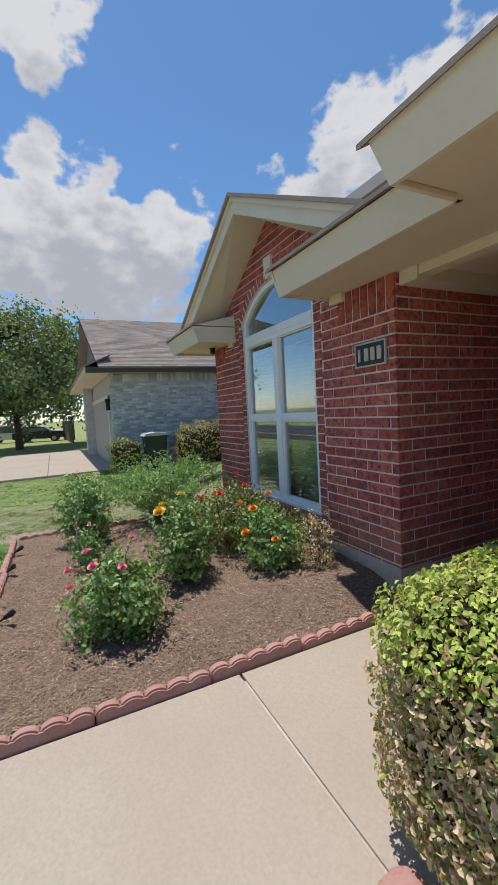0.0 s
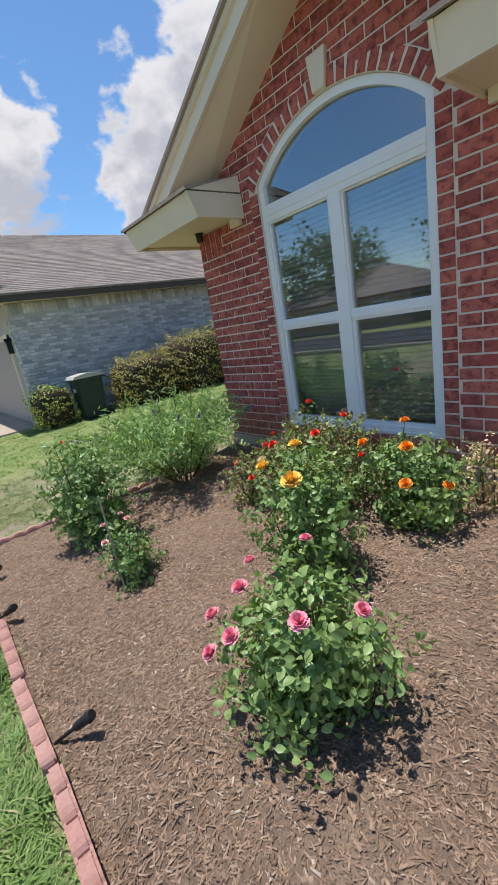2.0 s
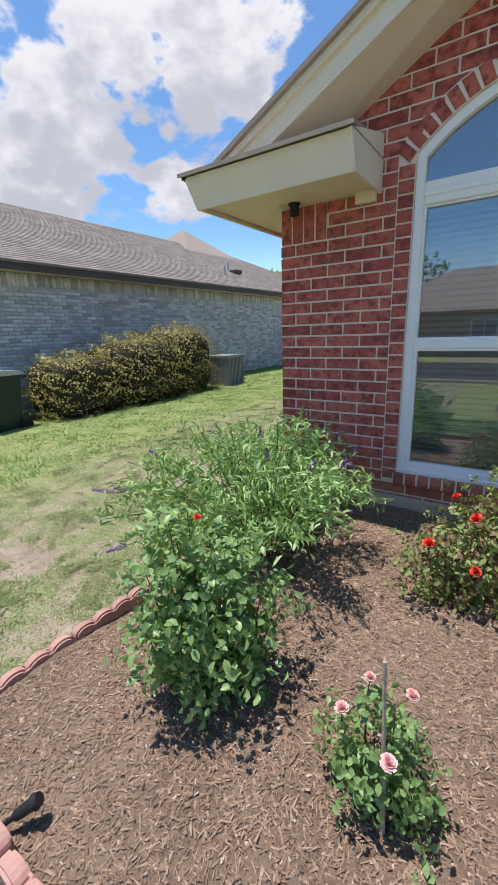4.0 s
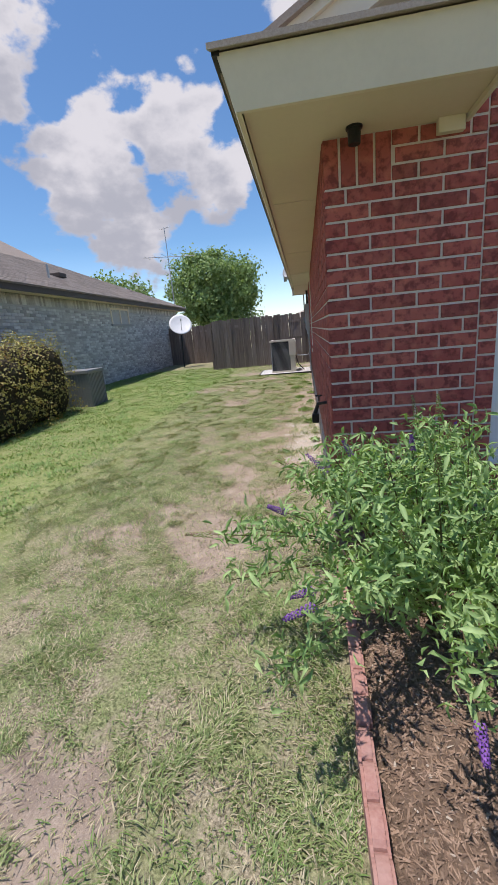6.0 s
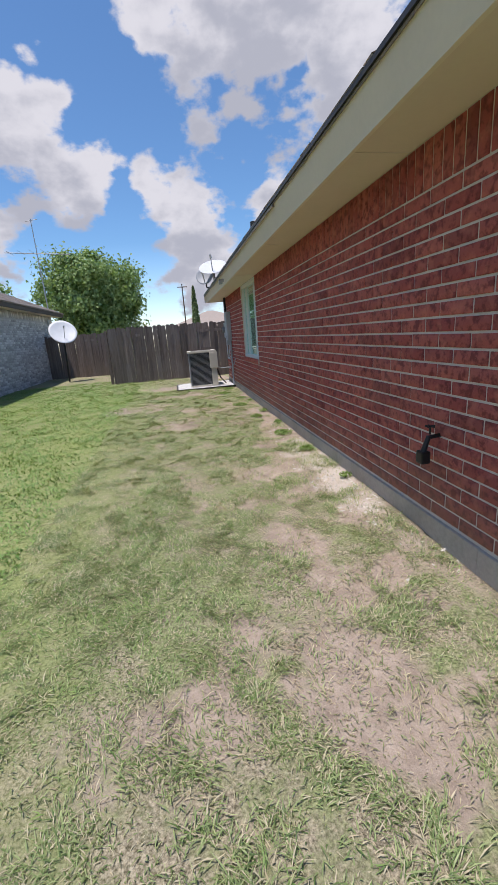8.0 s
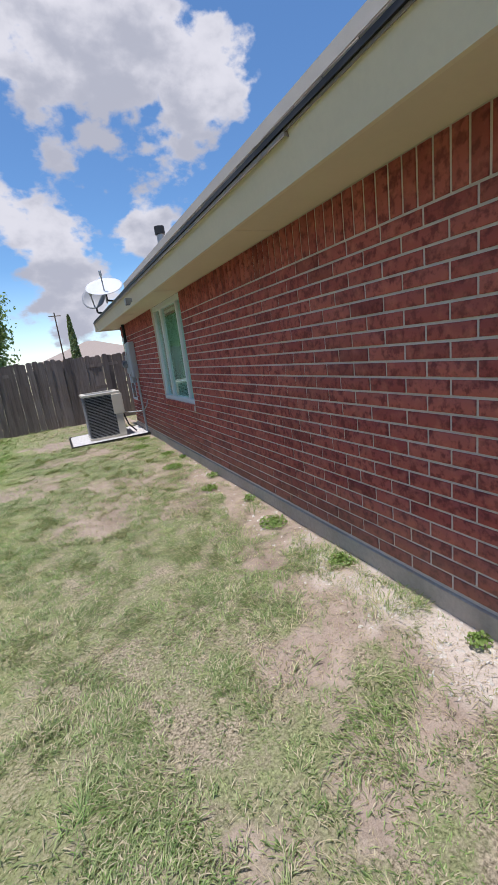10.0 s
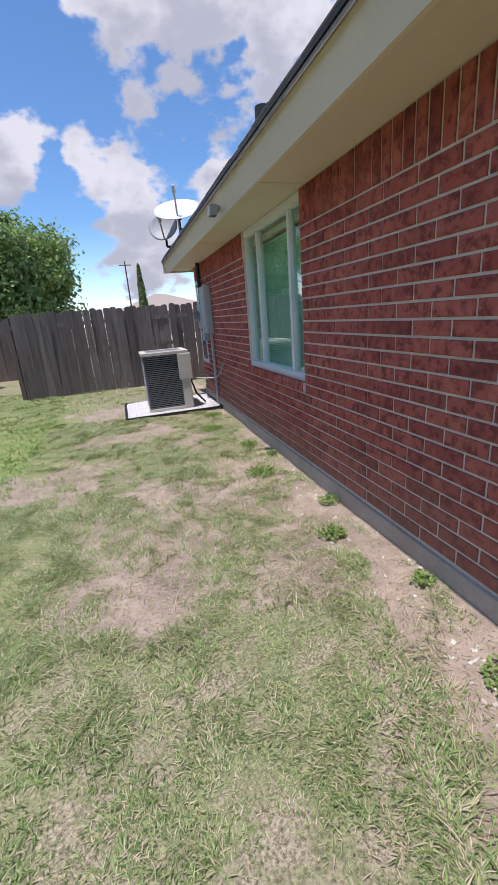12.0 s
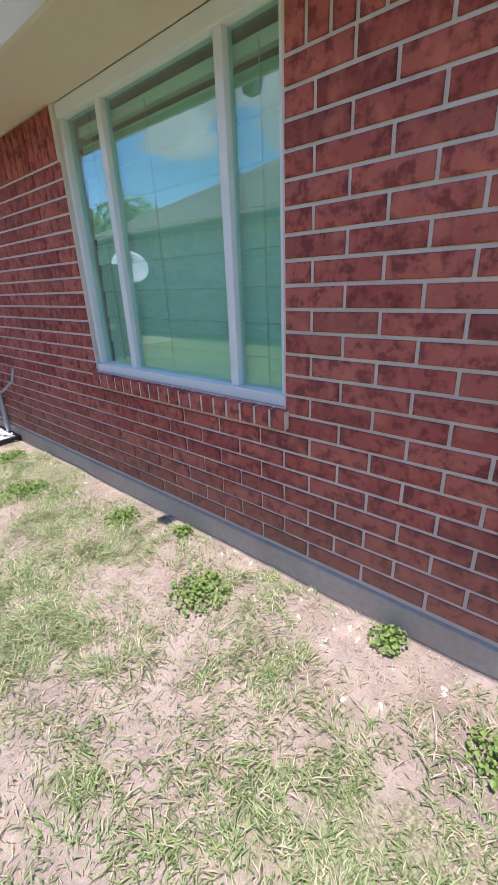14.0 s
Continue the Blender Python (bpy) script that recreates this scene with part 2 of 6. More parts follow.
M_BRICK, M_MORTAR, M_GROUND = brick_material(), mortar_material(), ground_material()
M_TRIM = plain("cream_trim_paint", (0.76, 0.67, 0.54), 0.55, vary=0.14, scale=2.5, bump=0.08)
M_SOFFIT = plain("cream_soffit_paint", (0.71, 0.61, 0.485), 0.7, vary=0.12, scale=2.0, bump=0.12)
M_WHITE = plain("white_vinyl", (0.82, 0.83, 0.84), 0.35, vary=0.07, scale=5)
M_SLAB = speckled("foundation_concrete", (0.44, 0.39, 0.335), (0.54, 0.485, 0.42), 30, c=(0.33, 0.27, 0.21), big=2.0)
M_WALK = speckled("walk_concrete", (0.36, 0.305, 0.25), (0.43, 0.37, 0.305), 55, 0.85, c=(0.34, 0.285, 0.23), big=0.9, bump=0.25, dist=0.004)
M_EDGER = speckled("red_concrete", (0.39, 0.195, 0.165), (0.50, 0.29, 0.25), 60, c=(0.47, 0.32, 0.28), big=6, bump=0.4, dist=0.006, pieces=0.25)
M_MULCH = speckled("mulch_soil", (0.12, 0.082, 0.06), (0.28, 0.20, 0.147), 34, c=(0.35, 0.27, 0.205), big=1.6, bump=0.9, dist=0.03)
M_CHIP = speckled("mulch_chip", (0.24, 0.160, 0.112), (0.46, 0.335, 0.25), 40, stretch=(1, 1, 1), pieces=0.75)
M_SHINGLE = speckled("asphalt_shingle", (0.31, 0.255, 0.22), (0.44, 0.375, 0.325), 90, c=(0.40, 0.33, 0.285), big=0.7, pieces=0.45)
M_GREYBRICK = speckled("grey_brick", (0.58, 0.57, 0.56), (0.84, 0.83, 0.81), 6, c=(0.56, 0.56, 0.58), big=2.2, pieces=0.72)
M_GREYMORTAR = speckled("pale_mortar", (0.42, 0.42, 0.42), (0.52, 0.52, 0.52), 40)
M_FENCE = speckled("weathered_cedar", (0.135, 0.105, 0.093), (0.29, 0.235, 0.21), 22, c=(0.25, 0.22, 0.21), big=1.5, stretch=(1, 1, 0.06), pieces=0.45, bump=0.6)
M_BARK = speckled("bark", (0.07, 0.05, 0.038), (0.16, 0.12, 0.09), 25, stretch=(1, 1, 0.25), bump=0.9, dist=0.03)
M_STEM = speckled("green_stem", (0.10, 0.10, 0.045), (0.16, 0.12, 0.06), 30)
M_BLACK = plain("black_plastic", (0.018, 0.018, 0.02), 0.4, vary=0.2, scale=8)
M_IRON = plain("dark_metal", (0.05, 0.05, 0.05), 0.45, 0.6, vary=0.3, scale=12)
M_STEEL = plain("galvanised_steel", (0.42, 0.43, 0.44), 0.45, 0.6, vary=0.3, scale=9)
M_GREYBOX = plain("grey_enamel", (0.46, 0.49, 0.51), 0.45, vary=0.16, scale=5)
M_GLASS = glass_material("window_glass", (0.72, 0.76, 0.78), 0.19)
M_TEALGLASS = glass_material("green_window_glass", (0.82, 0.98, 0.92), 0.12)
M_GRASS = leaf_material("grass_blade", (0.10, 0.16, 0.05), (0.37, 0.43, 0.20), dead=(0.62, 0.54, 0.39), dead_part=0.28, rough=0.6)
M_GREENGRASS = leaf_material("green_grass_blade", (0.11, 0.20, 0.05), (0.26, 0.37, 0.12), dead=(0.50, 0.48, 0.26), dead_part=0.06, rough=0.55)
M_STRAW = leaf_material("straw_blade", (0.36, 0.30, 0.205), (0.50, 0.43, 0.31), dead=(0.27, 0.30, 0.14), dead_part=0.25, rough=0.75)
M_ROSELEAF = leaf_material("rose_leaf", (0.12, 0.215, 0.07), (0.30, 0.42, 0.16), 0.38)
M_DARKLEAF = leaf_material("dark_rose_leaf", (0.13, 0.225, 0.08), (0.27, 0.40, 0.16), 0.38)
M_OLDLEAF = leaf_material("browning_rose_leaf", (0.15, 0.21, 0.07), (0.31, 0.36, 0.14), 0.5, dead=(0.22, 0.115, 0.075), dead_part=0.25)
M_BUDDLEIA = leaf_material("butterfly_bush_leaf", (0.17, 0.30, 0.10), (0.40, 0.54, 0.24), 0.55)
M_HEDGE = leaf_material("hedge_leaf", (0.24, 0.31, 0.07), (0.60, 0.68, 0.18), 0.45, dead=(0.46, 0.30, 0.17), dead_part=0.12)
M_HEDGEDRY = leaf_material("dry_hedge_leaf", (0.52, 0.36, 0.23), (0.72, 0.57, 0.40), 0.6, dead=(0.28, 0.34, 0.10), dead_part=0.3)
M_OLIVE = leaf_material("olive_shrub_leaf", (0.24, 0.23, 0.075), (0.56, 0.49, 0.20), 0.5, dead=(0.36, 0.22, 0.10), dead_part=0.15)
M_TREELEAF = leaf_material("tree_leaf", (0.14, 0.22, 0.075), (0.32, 0.42, 0.18), 0.5)
M_OAKLEAF = leaf_material("oak_leaf", (0.12, 0.16, 0.07), (0.27, 0.33, 0.15), 0.5)


# ---- mesh helpers ----
rng = np.random.default_rng(7)


def world_of(ob):
    up = world_of(ob.parent) @ ob.matrix_parent_inverse if ob.parent else Matrix.Identity(4)
    return up @ ob.matrix_basis


def link(name, me, material, parent=None, label=""):
    ob = new(name, me)
    if material and not me.materials:
        me.materials.append(material)
    if parent:
        ob.parent = parent
        ob.matrix_parent_inverse = world_of(parent).inverted()
    return tagged(ob, label)


def part(name, bm, material, parent=None, label="", smooth=False):
    """One bmesh as one mesh object, under a thing or a part."""
    me = bpy.data.meshes.new(name)
    bmesh.ops.recalc_face_normals(bm, faces=bm.faces)
    bm.to_mesh(me)
    bm.free()
    if smooth:
        me.polygons.foreach_set("use_smooth", [True] * len(me.polygons))
    return link(name, me, material, parent, label)


def thing(name, x=0.0, y=0.0, z=0.0, label="", category="", group="", kind=""):
    ob = new(name)
    ob.location = (x, y, z)
    ob.empty_display_size = 0.1
    bpy.context.view_layer.update()
    return tagged(ob, label, category, group, kind)


def box(x0, x1, y0, y1, z0, z1, bevel=0.0, bm=None):
    bm = bm or bmesh.new()
    r = bmesh.ops.create_cube(bm, size=1.0, matrix=Matrix.Translation(((x0 + x1) / 2, (y0 + y1) / 2, (z0 + z1) / 2))
                              @ Matrix.Diagonal((x1 - x0, y1 - y0, z1 - z0, 1)))
    if bevel:
        es = list({e for v in r["verts"] for e in v.link_edges})
        bmesh.ops.bevel(bm, geom=es, offset=bevel, segments=2, affect="EDGES", profile=0.6)
    return bm


def rod(a, b, r0, r1=None, n=8, bm=None):
    """A tapered round bar from a to b."""
    bm = bm or bmesh.new()
    a, b = Vector(a), Vector(b)
    m = Matrix.Translation((a + b) / 2) @ (b - a).to_track_quat("Z", "Y").to_matrix().to_4x4()
    bmesh.ops.create_cone(bm, cap_ends=True, segments=n, radius1=r0, radius2=r0 if r1 is None else r1, depth=(b - a).length, matrix=m)
    return bm


def prism(outline, axis, lo, hi, bm=None):
    """A flat outline of 2D points pushed along an axis: 'x' takes (y, z), 'y' takes (x, z), 'z' takes (x, y)."""
    bm = bm or bmesh.new()

    def at(p, d):
        return {"x": (d, p[0], p[1]), "y": (p[0], d, p[1]), "z": (p[0], p[1], d)}[axis]
    lows, highs = [bm.verts.new(at(p, lo)) for p in outline], [bm.verts.new(at(p, hi)) for p in outline]
    bm.faces.new(lows), bm.faces.new(highs[::-1])
    for i in range(len(outline)):
        j = (i + 1) % len(outline)
        bm.faces.new((lows[i], highs[i], highs[j], lows[j]))
    return bm


def soup(name, verts, faces, material, parent=None, label="", smooth=False):
    """A joined mesh from arrays: verts n x 3, faces m x k of indices."""
    me = bpy.data.meshes.new(name)
    verts, faces = np.asarray(verts, dtype=np.float32), np.asarray(faces, dtype=np.int32)
    k = faces.shape[1]
    me.vertices.add(len(verts))
    me.vertices.foreach_set("co", verts.ravel())
    me.loops.add(faces.size)
    me.loops.foreach_set("vertex_index", faces.ravel())
    me.polygons.add(len(faces))
    me.polygons.foreach_set("loop_start", np.arange(0, faces.size, k, dtype=np.int32))
    if smooth:
        me.polygons.foreach_set("use_smooth", np.ones(len(faces), dtype=bool))
    me.update(calc_edges=True)
    me.validate()
    return link(name, me, material, parent, label)


BRICK_FACES = np.array([(0, 1, 5, 4), (1, 2, 6, 5), (2, 3, 7, 6), (3, 0, 4, 7), (4, 5, 9, 8), (5, 6, 10, 9), (6, 7, 11, 10), (7, 4, 8, 11), (8, 9, 10, 11)])


def brick_verts(w, h, d, c=0.004):
    """A brick face to the front (-y), its back at y = 0, its arrises worn: 12 points."""
    a, b = w / 2, h / 2
    back = [(-a, 0, -b), (a, 0, -b), (a, 0, b), (-a, 0, b)]
    mid = [(x, -d + c, z) for x, _, z in back]
    front = [(x * (1 - c / a), -d, z * (1 - c / b)) for x, _, z in back]
    return np.array(back + mid + front)


BRICK_MESHES = {}


def brick_mesh(w, h, d):
    key = (round(w, 3), round(h, 3), round(d, 4))
    if key not in BRICK_MESHES:
        me = bpy.data.meshes.new("brick")
        me.from_pydata([tuple(v) for v in brick_verts(w, h, d)], [], [tuple(f) for f in BRICK_FACES])
        me.materials.append(M_BRICK)
        me.update()
        BRICK_MESHES[key] = me
    return BRICK_MESHES[key]


def lay(bricks, frame_m, parent, near, material=M_BRICK, name="brick", rest="brickwork"):
    """Bricks as (u, z, w, h, depth, tilt) on a wall: those that near() picks are objects of their own, the others one joined mesh."""
    vs, fs, k, count = [], [], 0, 0
    for u, z, w, h, d, tilt in bricks:
        m = frame_m @ Matrix.Translation((u, 0, z)) @ Matrix.Rotation(tilt, 4, "Y")
        if near(u, z) and count < 300:
            count += 1
            ob = new(name, brick_mesh(w, h, d))
            ob.matrix_world = m
            ob.parent = parent
        else:
            v = brick_verts(w, h, d)
            mm = np.array(m)
            vs.append(v @ mm[:3, :3].T + mm[:3, 3])
            fs.append(BRICK_FACES + 12 * k)
            k += 1
    if k:
        tagged(soup(rest, np.concatenate(vs), np.concatenate(fs), material, parent), kind="stuff")


# ---- the lie of the land ----
def ease(a, b, v):
    t = np.clip((v - a) / (b - a), 0, 1)
    return t * t * (3 - 2 * t)


def hash2(ix, iy, s):
    return np.modf(np.abs(np.sin(ix * 127.1 + iy * 311.7 + s * 74.7) * 43758.5453))[0]


def vnoise(x, y, scale, s=0):
    """Smooth value noise, 0 to 1."""
    x, y = np.asarray(x) * scale, np.asarray(y) * scale
    turn = .6 + 1.7 * s
    x, y = x * np.cos(turn) - y * np.sin(turn), x * np.sin(turn) + y * np.cos(turn)
    ix, iy = np.floor(x), np.floor(y)
    fx, fy = x - ix, y - iy
    fx, fy = fx * fx * (3 - 2 * fx), fy * fy * (3 - 2 * fy)
    a, b, c, d = hash2(ix, iy, s), hash2(ix + 1, iy, s), hash2(ix, iy + 1, s), hash2(ix + 1, iy + 1, s)
    return (a * (1 - fx) + b * fx) * (1 - fy) + (c * (1 - fx) + d * fx) * fy


def land(x, y):
    x, y = np.asarray(x, dtype=float), np.asarray(y, dtype=float)
    z = -0.26 + 0.14 * ease(-2.2, 1.5, y)
    z = np.where((x > .04) & (x < 7.3) & (y < 1.4) & (y > -7.6) & ((y > -2.82) | (x > 3.76)), -.36, z)
    z = z - 0.10 * ease(-3.0, -6.5, x) * ease(9.0, 3.0, y) - 0.25 * ease(-6.0, -22.0, x) - 0.25 * ease(-4.0, -14.0, y)
    return z + 0.025 * (vnoise(x, y, 1.3, 3) - 0.5) * ease(60, 20, np.abs(x) + np.abs(y))


# bare patches: centre, reach
PATCHES = [(-.85, -.15, .55, .75), (-.35, 1.6, .32, 1.3), (-.25, 4.2, .28, 1.6), (-1.0, 5.6, .5, .55), (-.55, 3.0, .22, .9), (-1.55, 4.9, .5, .4),
           (-1.9, 10.0, .7, .6), (-2.3, 7.0, .7, .5), (-.75, .9, .35, .4), (-1.2, -1.9, .35, .3), (-.3, -2.9, .4, .6), (-1.6, 8.4, .8, .4), (-.5, 6.4, .35, .6), (-.9, 2.3, .3, .3), (-.28, 5.2, .3, .9), (-1.25, 6.35, .4, .3), (-.75, 4.75, .4, .35)]


def bareness(x, y):
    b = 0.8 * ease(0.46, 0.78, vnoise(x, y, 1.1, 1) * 0.45 + vnoise(x, y, 3.1, 2) * 0.35 + vnoise(x, y, 9.0, 12) * 0.2) * ease(-2.9, -1.5, x)
    for px, py, rx, ry in PATCHES:
        d = np.hypot((x - px) / rx, (y - py) / ry) + 1.3 * (vnoise(x, y, 3.3, 5) - 0.5) + 0.8 * (vnoise(x, y, 10.0, 15) - 0.5)
        b = np.maximum(b, .92 * ease(1.25, 0.25, d))
    return np.clip(b + 0.5 * ease(-0.38, -0.12, x) * (x < 0.1) * (y > -0.2), 0, 1)


def rubbly(x, y):
    d = np.hypot((x + 0.22) / 0.22, (y - 2.2) / 1.3)
    return ease(1.1, 0.5, d + 0.9 * (vnoise(x, y, 9.0, 6) - 0.5))


def grid_lines(lo, hi, a, b, step):
    mid = list(np.arange(a, b + 1e-6, step))
    left, right, d = [], [], step * 3
    v = a
    while v > lo:
        v -= d
        d *= 1.35
        left.append(v)
    v, d = b, step * 3
    while v < hi:
        v += d
        d *= 1.35
        right.append(v)
    return np.array(left[::-1] + mid + right)


gx, gy = grid_lines(-1500, 1500, -5.0, 4.0, 0.08), grid_lines(-1500, 1500, -5.0, 13.5, 0.08)
GX, GY = np.meshgrid(gx, gy)
GZ = land(GX, GY) - 0.012 * bareness(GX, GY) + 0.012 * (vnoise(GX, GY, 7.0, 9) - 0.5)
inside = (GX > 0.1) & (GX < 14) & (GY > 0.1) & (GY < 11.3)
GZ = np.where(inside, -0.4, GZ)
idx = np.arange(GX.size).reshape(GX.shape)
quads = np.stack([idx[:-1, :-1], idx[:-1, 1:], idx[1:, 1:], idx[1:, :-1]], -1).reshape(-1, 4)
ground = soup("ground", np.stack([GX, GY, GZ], -1).reshape(-1, 3), quads, M_GROUND, smooth=True)
tagged(ground, "patchy lawn soil with dry turf and bare clay", "ground", kind="structure")
for key, fn in (("bare", bareness), ("rubble", rubbly), ("lush", lambda x, y: np.maximum(ease(-1.6, -3.0, x), ease(-2.95, -3.1, y) * ease(.2, .8, x)) * ease(15, 8, y) * (.7 + .3 * vnoise(x, y, .8, 61)))):
    ground.data.attributes.new(key, "FLOAT", "POINT").data.foreach_set("value", fn(GX, GY).astype(np.float32).ravel())

# ---- the brick house ----
S, C = 2.20, 0.0875            # soffit height, brick course
LEN, JOINT = 0.272, 0.0142      # brick with its joint
LEN_S = 0.2735                  # the same along the side wall
END_Y, END_X = 10.75, 3.56     # rear corner, porch corner
WX0, WX1, WZ0, WSPR, WTOP = 0.985, 2.565, 0.195, 2.36, 2.70
WMID = (WX0 + WX1) / 2
HALF, RISE = (WX1 - WX0) / 2, WTOP - WSPR
RAD = (HALF * HALF + RISE * RISE) / (2 * RISE)
ARC_Z = WTOP - RAD
SY0, SY1, SZ0, SZ1 = 6.087, 7.635, 0.742, 2.185


def arch(x, r=RAD):
    return ARC_Z + math.sqrt(max(r * r - (x - WMID) ** 2, 0))


def in_front_window(x0, x1, z0, z1, grow=0.0):
    if x1 < WX0 - grow or x0 > WX1 + grow or z1 < WZ0:
        return False
    return any(z0 < arch(x, RAD + grow) for x in (max(x0, WX0 - grow * .7), (x0 + x1) / 2, min(x1, WX1 + grow * .7)) if WX0 - grow <= x <= WX1 + grow)


def rake(x):
    """Underside of the gable's sloping soffit on the front wall."""
    return 3.34 - 0.575 * abs(x - WMID)


def front_bricks():
    out = []
    n = int((3.4 + 0.02) / C)
    for i in range(-1, n):
        z0 = S - 25 * C + i * C
        z = z0 + C / 2
        x = -(LEN / 2) * (i % 2) - .022
        while x < END_X:
            a, b = max(x, -.022), min(x + LEN - JOINT, END_X + .022)
            x += LEN
            top = z0 + C
            spans = [(a, b)]
            if z > S - 3 * C and z < S:           # upright course at the corners
                spans = [(max(p, .37), min(q, 2.93)) for p, q in spans]
            if z0 > max(rake(a), rake(b)) + 0.02:
                continue
            clean = []
            for p, q in spans:
                if z0 > arch(WMID, RAD + .05) or z < WZ0 - 0.09:
                    clean.append((p, q))
                    continue
                # stop at the jamb column and the arch ring
                if z < WSPR:
                    lo, hi = WX0 - 0.115, WX1 + 0.115
                else:
                    r = RAD + 0.065
                    w = math.sqrt(max(r * r - (z0 + 0.02 - ARC_Z) ** 2, 0)) if z0 + 0.02 - ARC_Z < r else 0
                    lo, hi = max(WX0 - 0.06, WMID - w), min(WX1 + 0.06, WMID + w)
                if p < lo:
                    clean.append((p, min(q, lo)))
                if q > hi:
                    clean.append((max(p, hi), q))
            for p, q in clean:
                if q - p > 0.025:
                    out.append(((p + q) / 2, z, q - p, C - JOINT, 0.0195 + rng.uniform(0, .003), rng.normal(0, .003)))
    for x0, x1 in ((-.022, .37), (2.93, END_X + .022)):   # soldiers at both corners
        k = int((x1 - x0) / (C * .98))
        for j in range(k):
            w = (x1 - x0) / k
            out.append((x0 + (j + .5) * w, S - 1.5 * C, w - JOINT, 3 * C - JOINT, .021, 0))
    for side in (WX0 - 0.055, WX1 + 0.055):        # jamb columns
        for j in range(int((WSPR - WZ0 + .09) / C)):
            out.append((side, WZ0 - .07 + (j + .5) * C, 0.098, C - JOINT, .024, rng.normal(0, .004)))
    span = math.asin(HALF / RAD) + 0.06
    m = int(2 * span * (RAD + .06) / 0.086)        # arch ring
    for j in range(m):
        a = -span + (j + .5) * 2 * span / m
        if abs(a) < 0.045:
            continue
        out.append((WMID + (RAD + .062) * math.sin(a), ARC_Z + (RAD + .062) * math.cos(a), 0.066, 0.116, .027, a))
    return out


def side_bricks():
    out = []
    for i in range(22):
        z = S - 25 * C + (i + .5) * C
        y = .081 - LEN_S + (LEN_S / 2) * ((i + 1) % 2) - LEN_S * ((i + 1) % 2)
        while y < END_Y:
            a, b = max(y, .006), min(y + LEN_S - JOINT, END_Y - .006)
            y += LEN_S
            spans = [(a, b)]
            if z > SZ0 - .10:
                spans = []
                if a < SY0 - .012:
                    spans.append((a, min(b, SY0 - .012)))
                if b > SY1 + .012:
                    spans.append((max(a, SY1 + .012), b))
            for p, q in spans:
                if q - p > .025:
                    out.append(((p + q) / 2, z, q - p, C - JOINT, .0195 + rng.uniform(0, .003), rng.normal(0, .003)))
    k = int(END_Y / C)
    for j in range(k):
        y = (j + .5) * END_Y / k
        if SY0 - .02 < y < SY1 + .02:
            continue
        out.append((y, S - 1.5 * C, END_Y / k - JOINT, 3 * C - JOINT, .021, 0))
    j, w = 0, 0.0885
    while SY0 - .03 + j * w < SY1:
        out.append((SY0 - .03 + (j + .5) * w, SZ0 - .052, w - JOINT, 0.085, .052, 0))   # rowlock sill
        j += 1
    return out


def sill_front():
    k = 18
    w = (WX1 - WX0 + .04) / k
    return [(WX0 - .02 + (j + .5) * w, WZ0 - .05, w - JOINT, .085, .050, 0) for j in range(k)]


FRONT_M = Matrix.Identity(4)
SIDE_M = Matrix.Rotation(-math.pi / 2, 4, "Z") @ Matrix.Diagonal((-1, 1, 1, 1))     # u along +y, face towards -x


def wall_front():
    w = tagged(new("wall_front"), "red brick front gable wall round the arched window", "wall", kind="structure")
    D = 0.2
    bm = box(-.012, WX0, -.012, D, -0.05, S)
    box(WX1, END_X + .012, -.012, D, -0.05, S, bm=bm)
    box(WX0, WX1, -.010, D, -0.05, WZ0 - .002, bm=bm)
    box(WX0 - .018, WX1 + .018, -.044, -.0105, WZ0 - .09, WZ0 - .011, bm=bm)
    pts = [(WX0, S)] + [(x, arch(x)) for x in np.linspace(WX0, WX1, 25)] + [(WX1, S)]
    up = [(END_X - .55, S), (END_X - .55, rake(END_X - .55) + .05), (WMID, 3.4), (.55, rake(.55) + .05), (.55, S)]
    for i in range(len(pts) - 1):       # strips between arch and rake
        x0, x1 = pts[i][0], pts[i + 1][0]
        if x1 - x0 < 1e-5:
            continue
        prism([(x0, pts[i][1]), (x1, pts[i + 1][1]), (x1, rake(x1) + .05), (x0, rake(x0) + .05)], "y", -.0115, D, bm)
    prism([(.3, S), (WX0, S), (WX0, rake(WX0) + .05), (.3, rake(.3) + .05)], "y", -.012, D, bm)
    prism([(WX1, S), (3.3, S), (3.3, rake(3.3) + .05), (WX1, rake(WX1) + .05)], "y", -.012, D, bm)
    span = math.asin(HALF / RAD) + .05
    for k in range(24):                 # mortar of the arch ring
        a0, a1 = -span + k * span / 12, -span + (k + 1) * span / 12
        prism([(WMID + r * math.sin(a), ARC_Z + r * math.cos(a)) for r, a in ((RAD + .002, a0), (RAD + .128, a0), (RAD + .128, a1), (RAD + .002, a1))], "y", -.0205, -.011, bm)
    part("mortar", bm, M_MORTAR, w)
    lay(front_bricks() + sill_front(), FRONT_M, w, lambda u, z: (u < 1.0 or u > 2.5) and z < S)
    return w


def wall_side():
    w = tagged(new("wall_side"), "long red brick side wall under the eave", "wall", kind="structure")
    D = 0.2
    bm = box(-.012, D, D, SY0, -.05, S)
    box(-.012, D, SY1, END_Y, -.05, S, bm=bm)
    box(-.010, D, SY0, SY1, -.05, SZ0 - .002, bm=bm)
    box(-.046, -.0105, SY0 - .028, SY1 - .004, SZ0 - .092, SZ0 - .013, bm=bm)
    part("mortar", bm, M_MORTAR, w)
    lay(side_bricks(), SIDE_M, w, lambda u, z: 3.9 < u < 7.4 and z < 1.4)
    return w


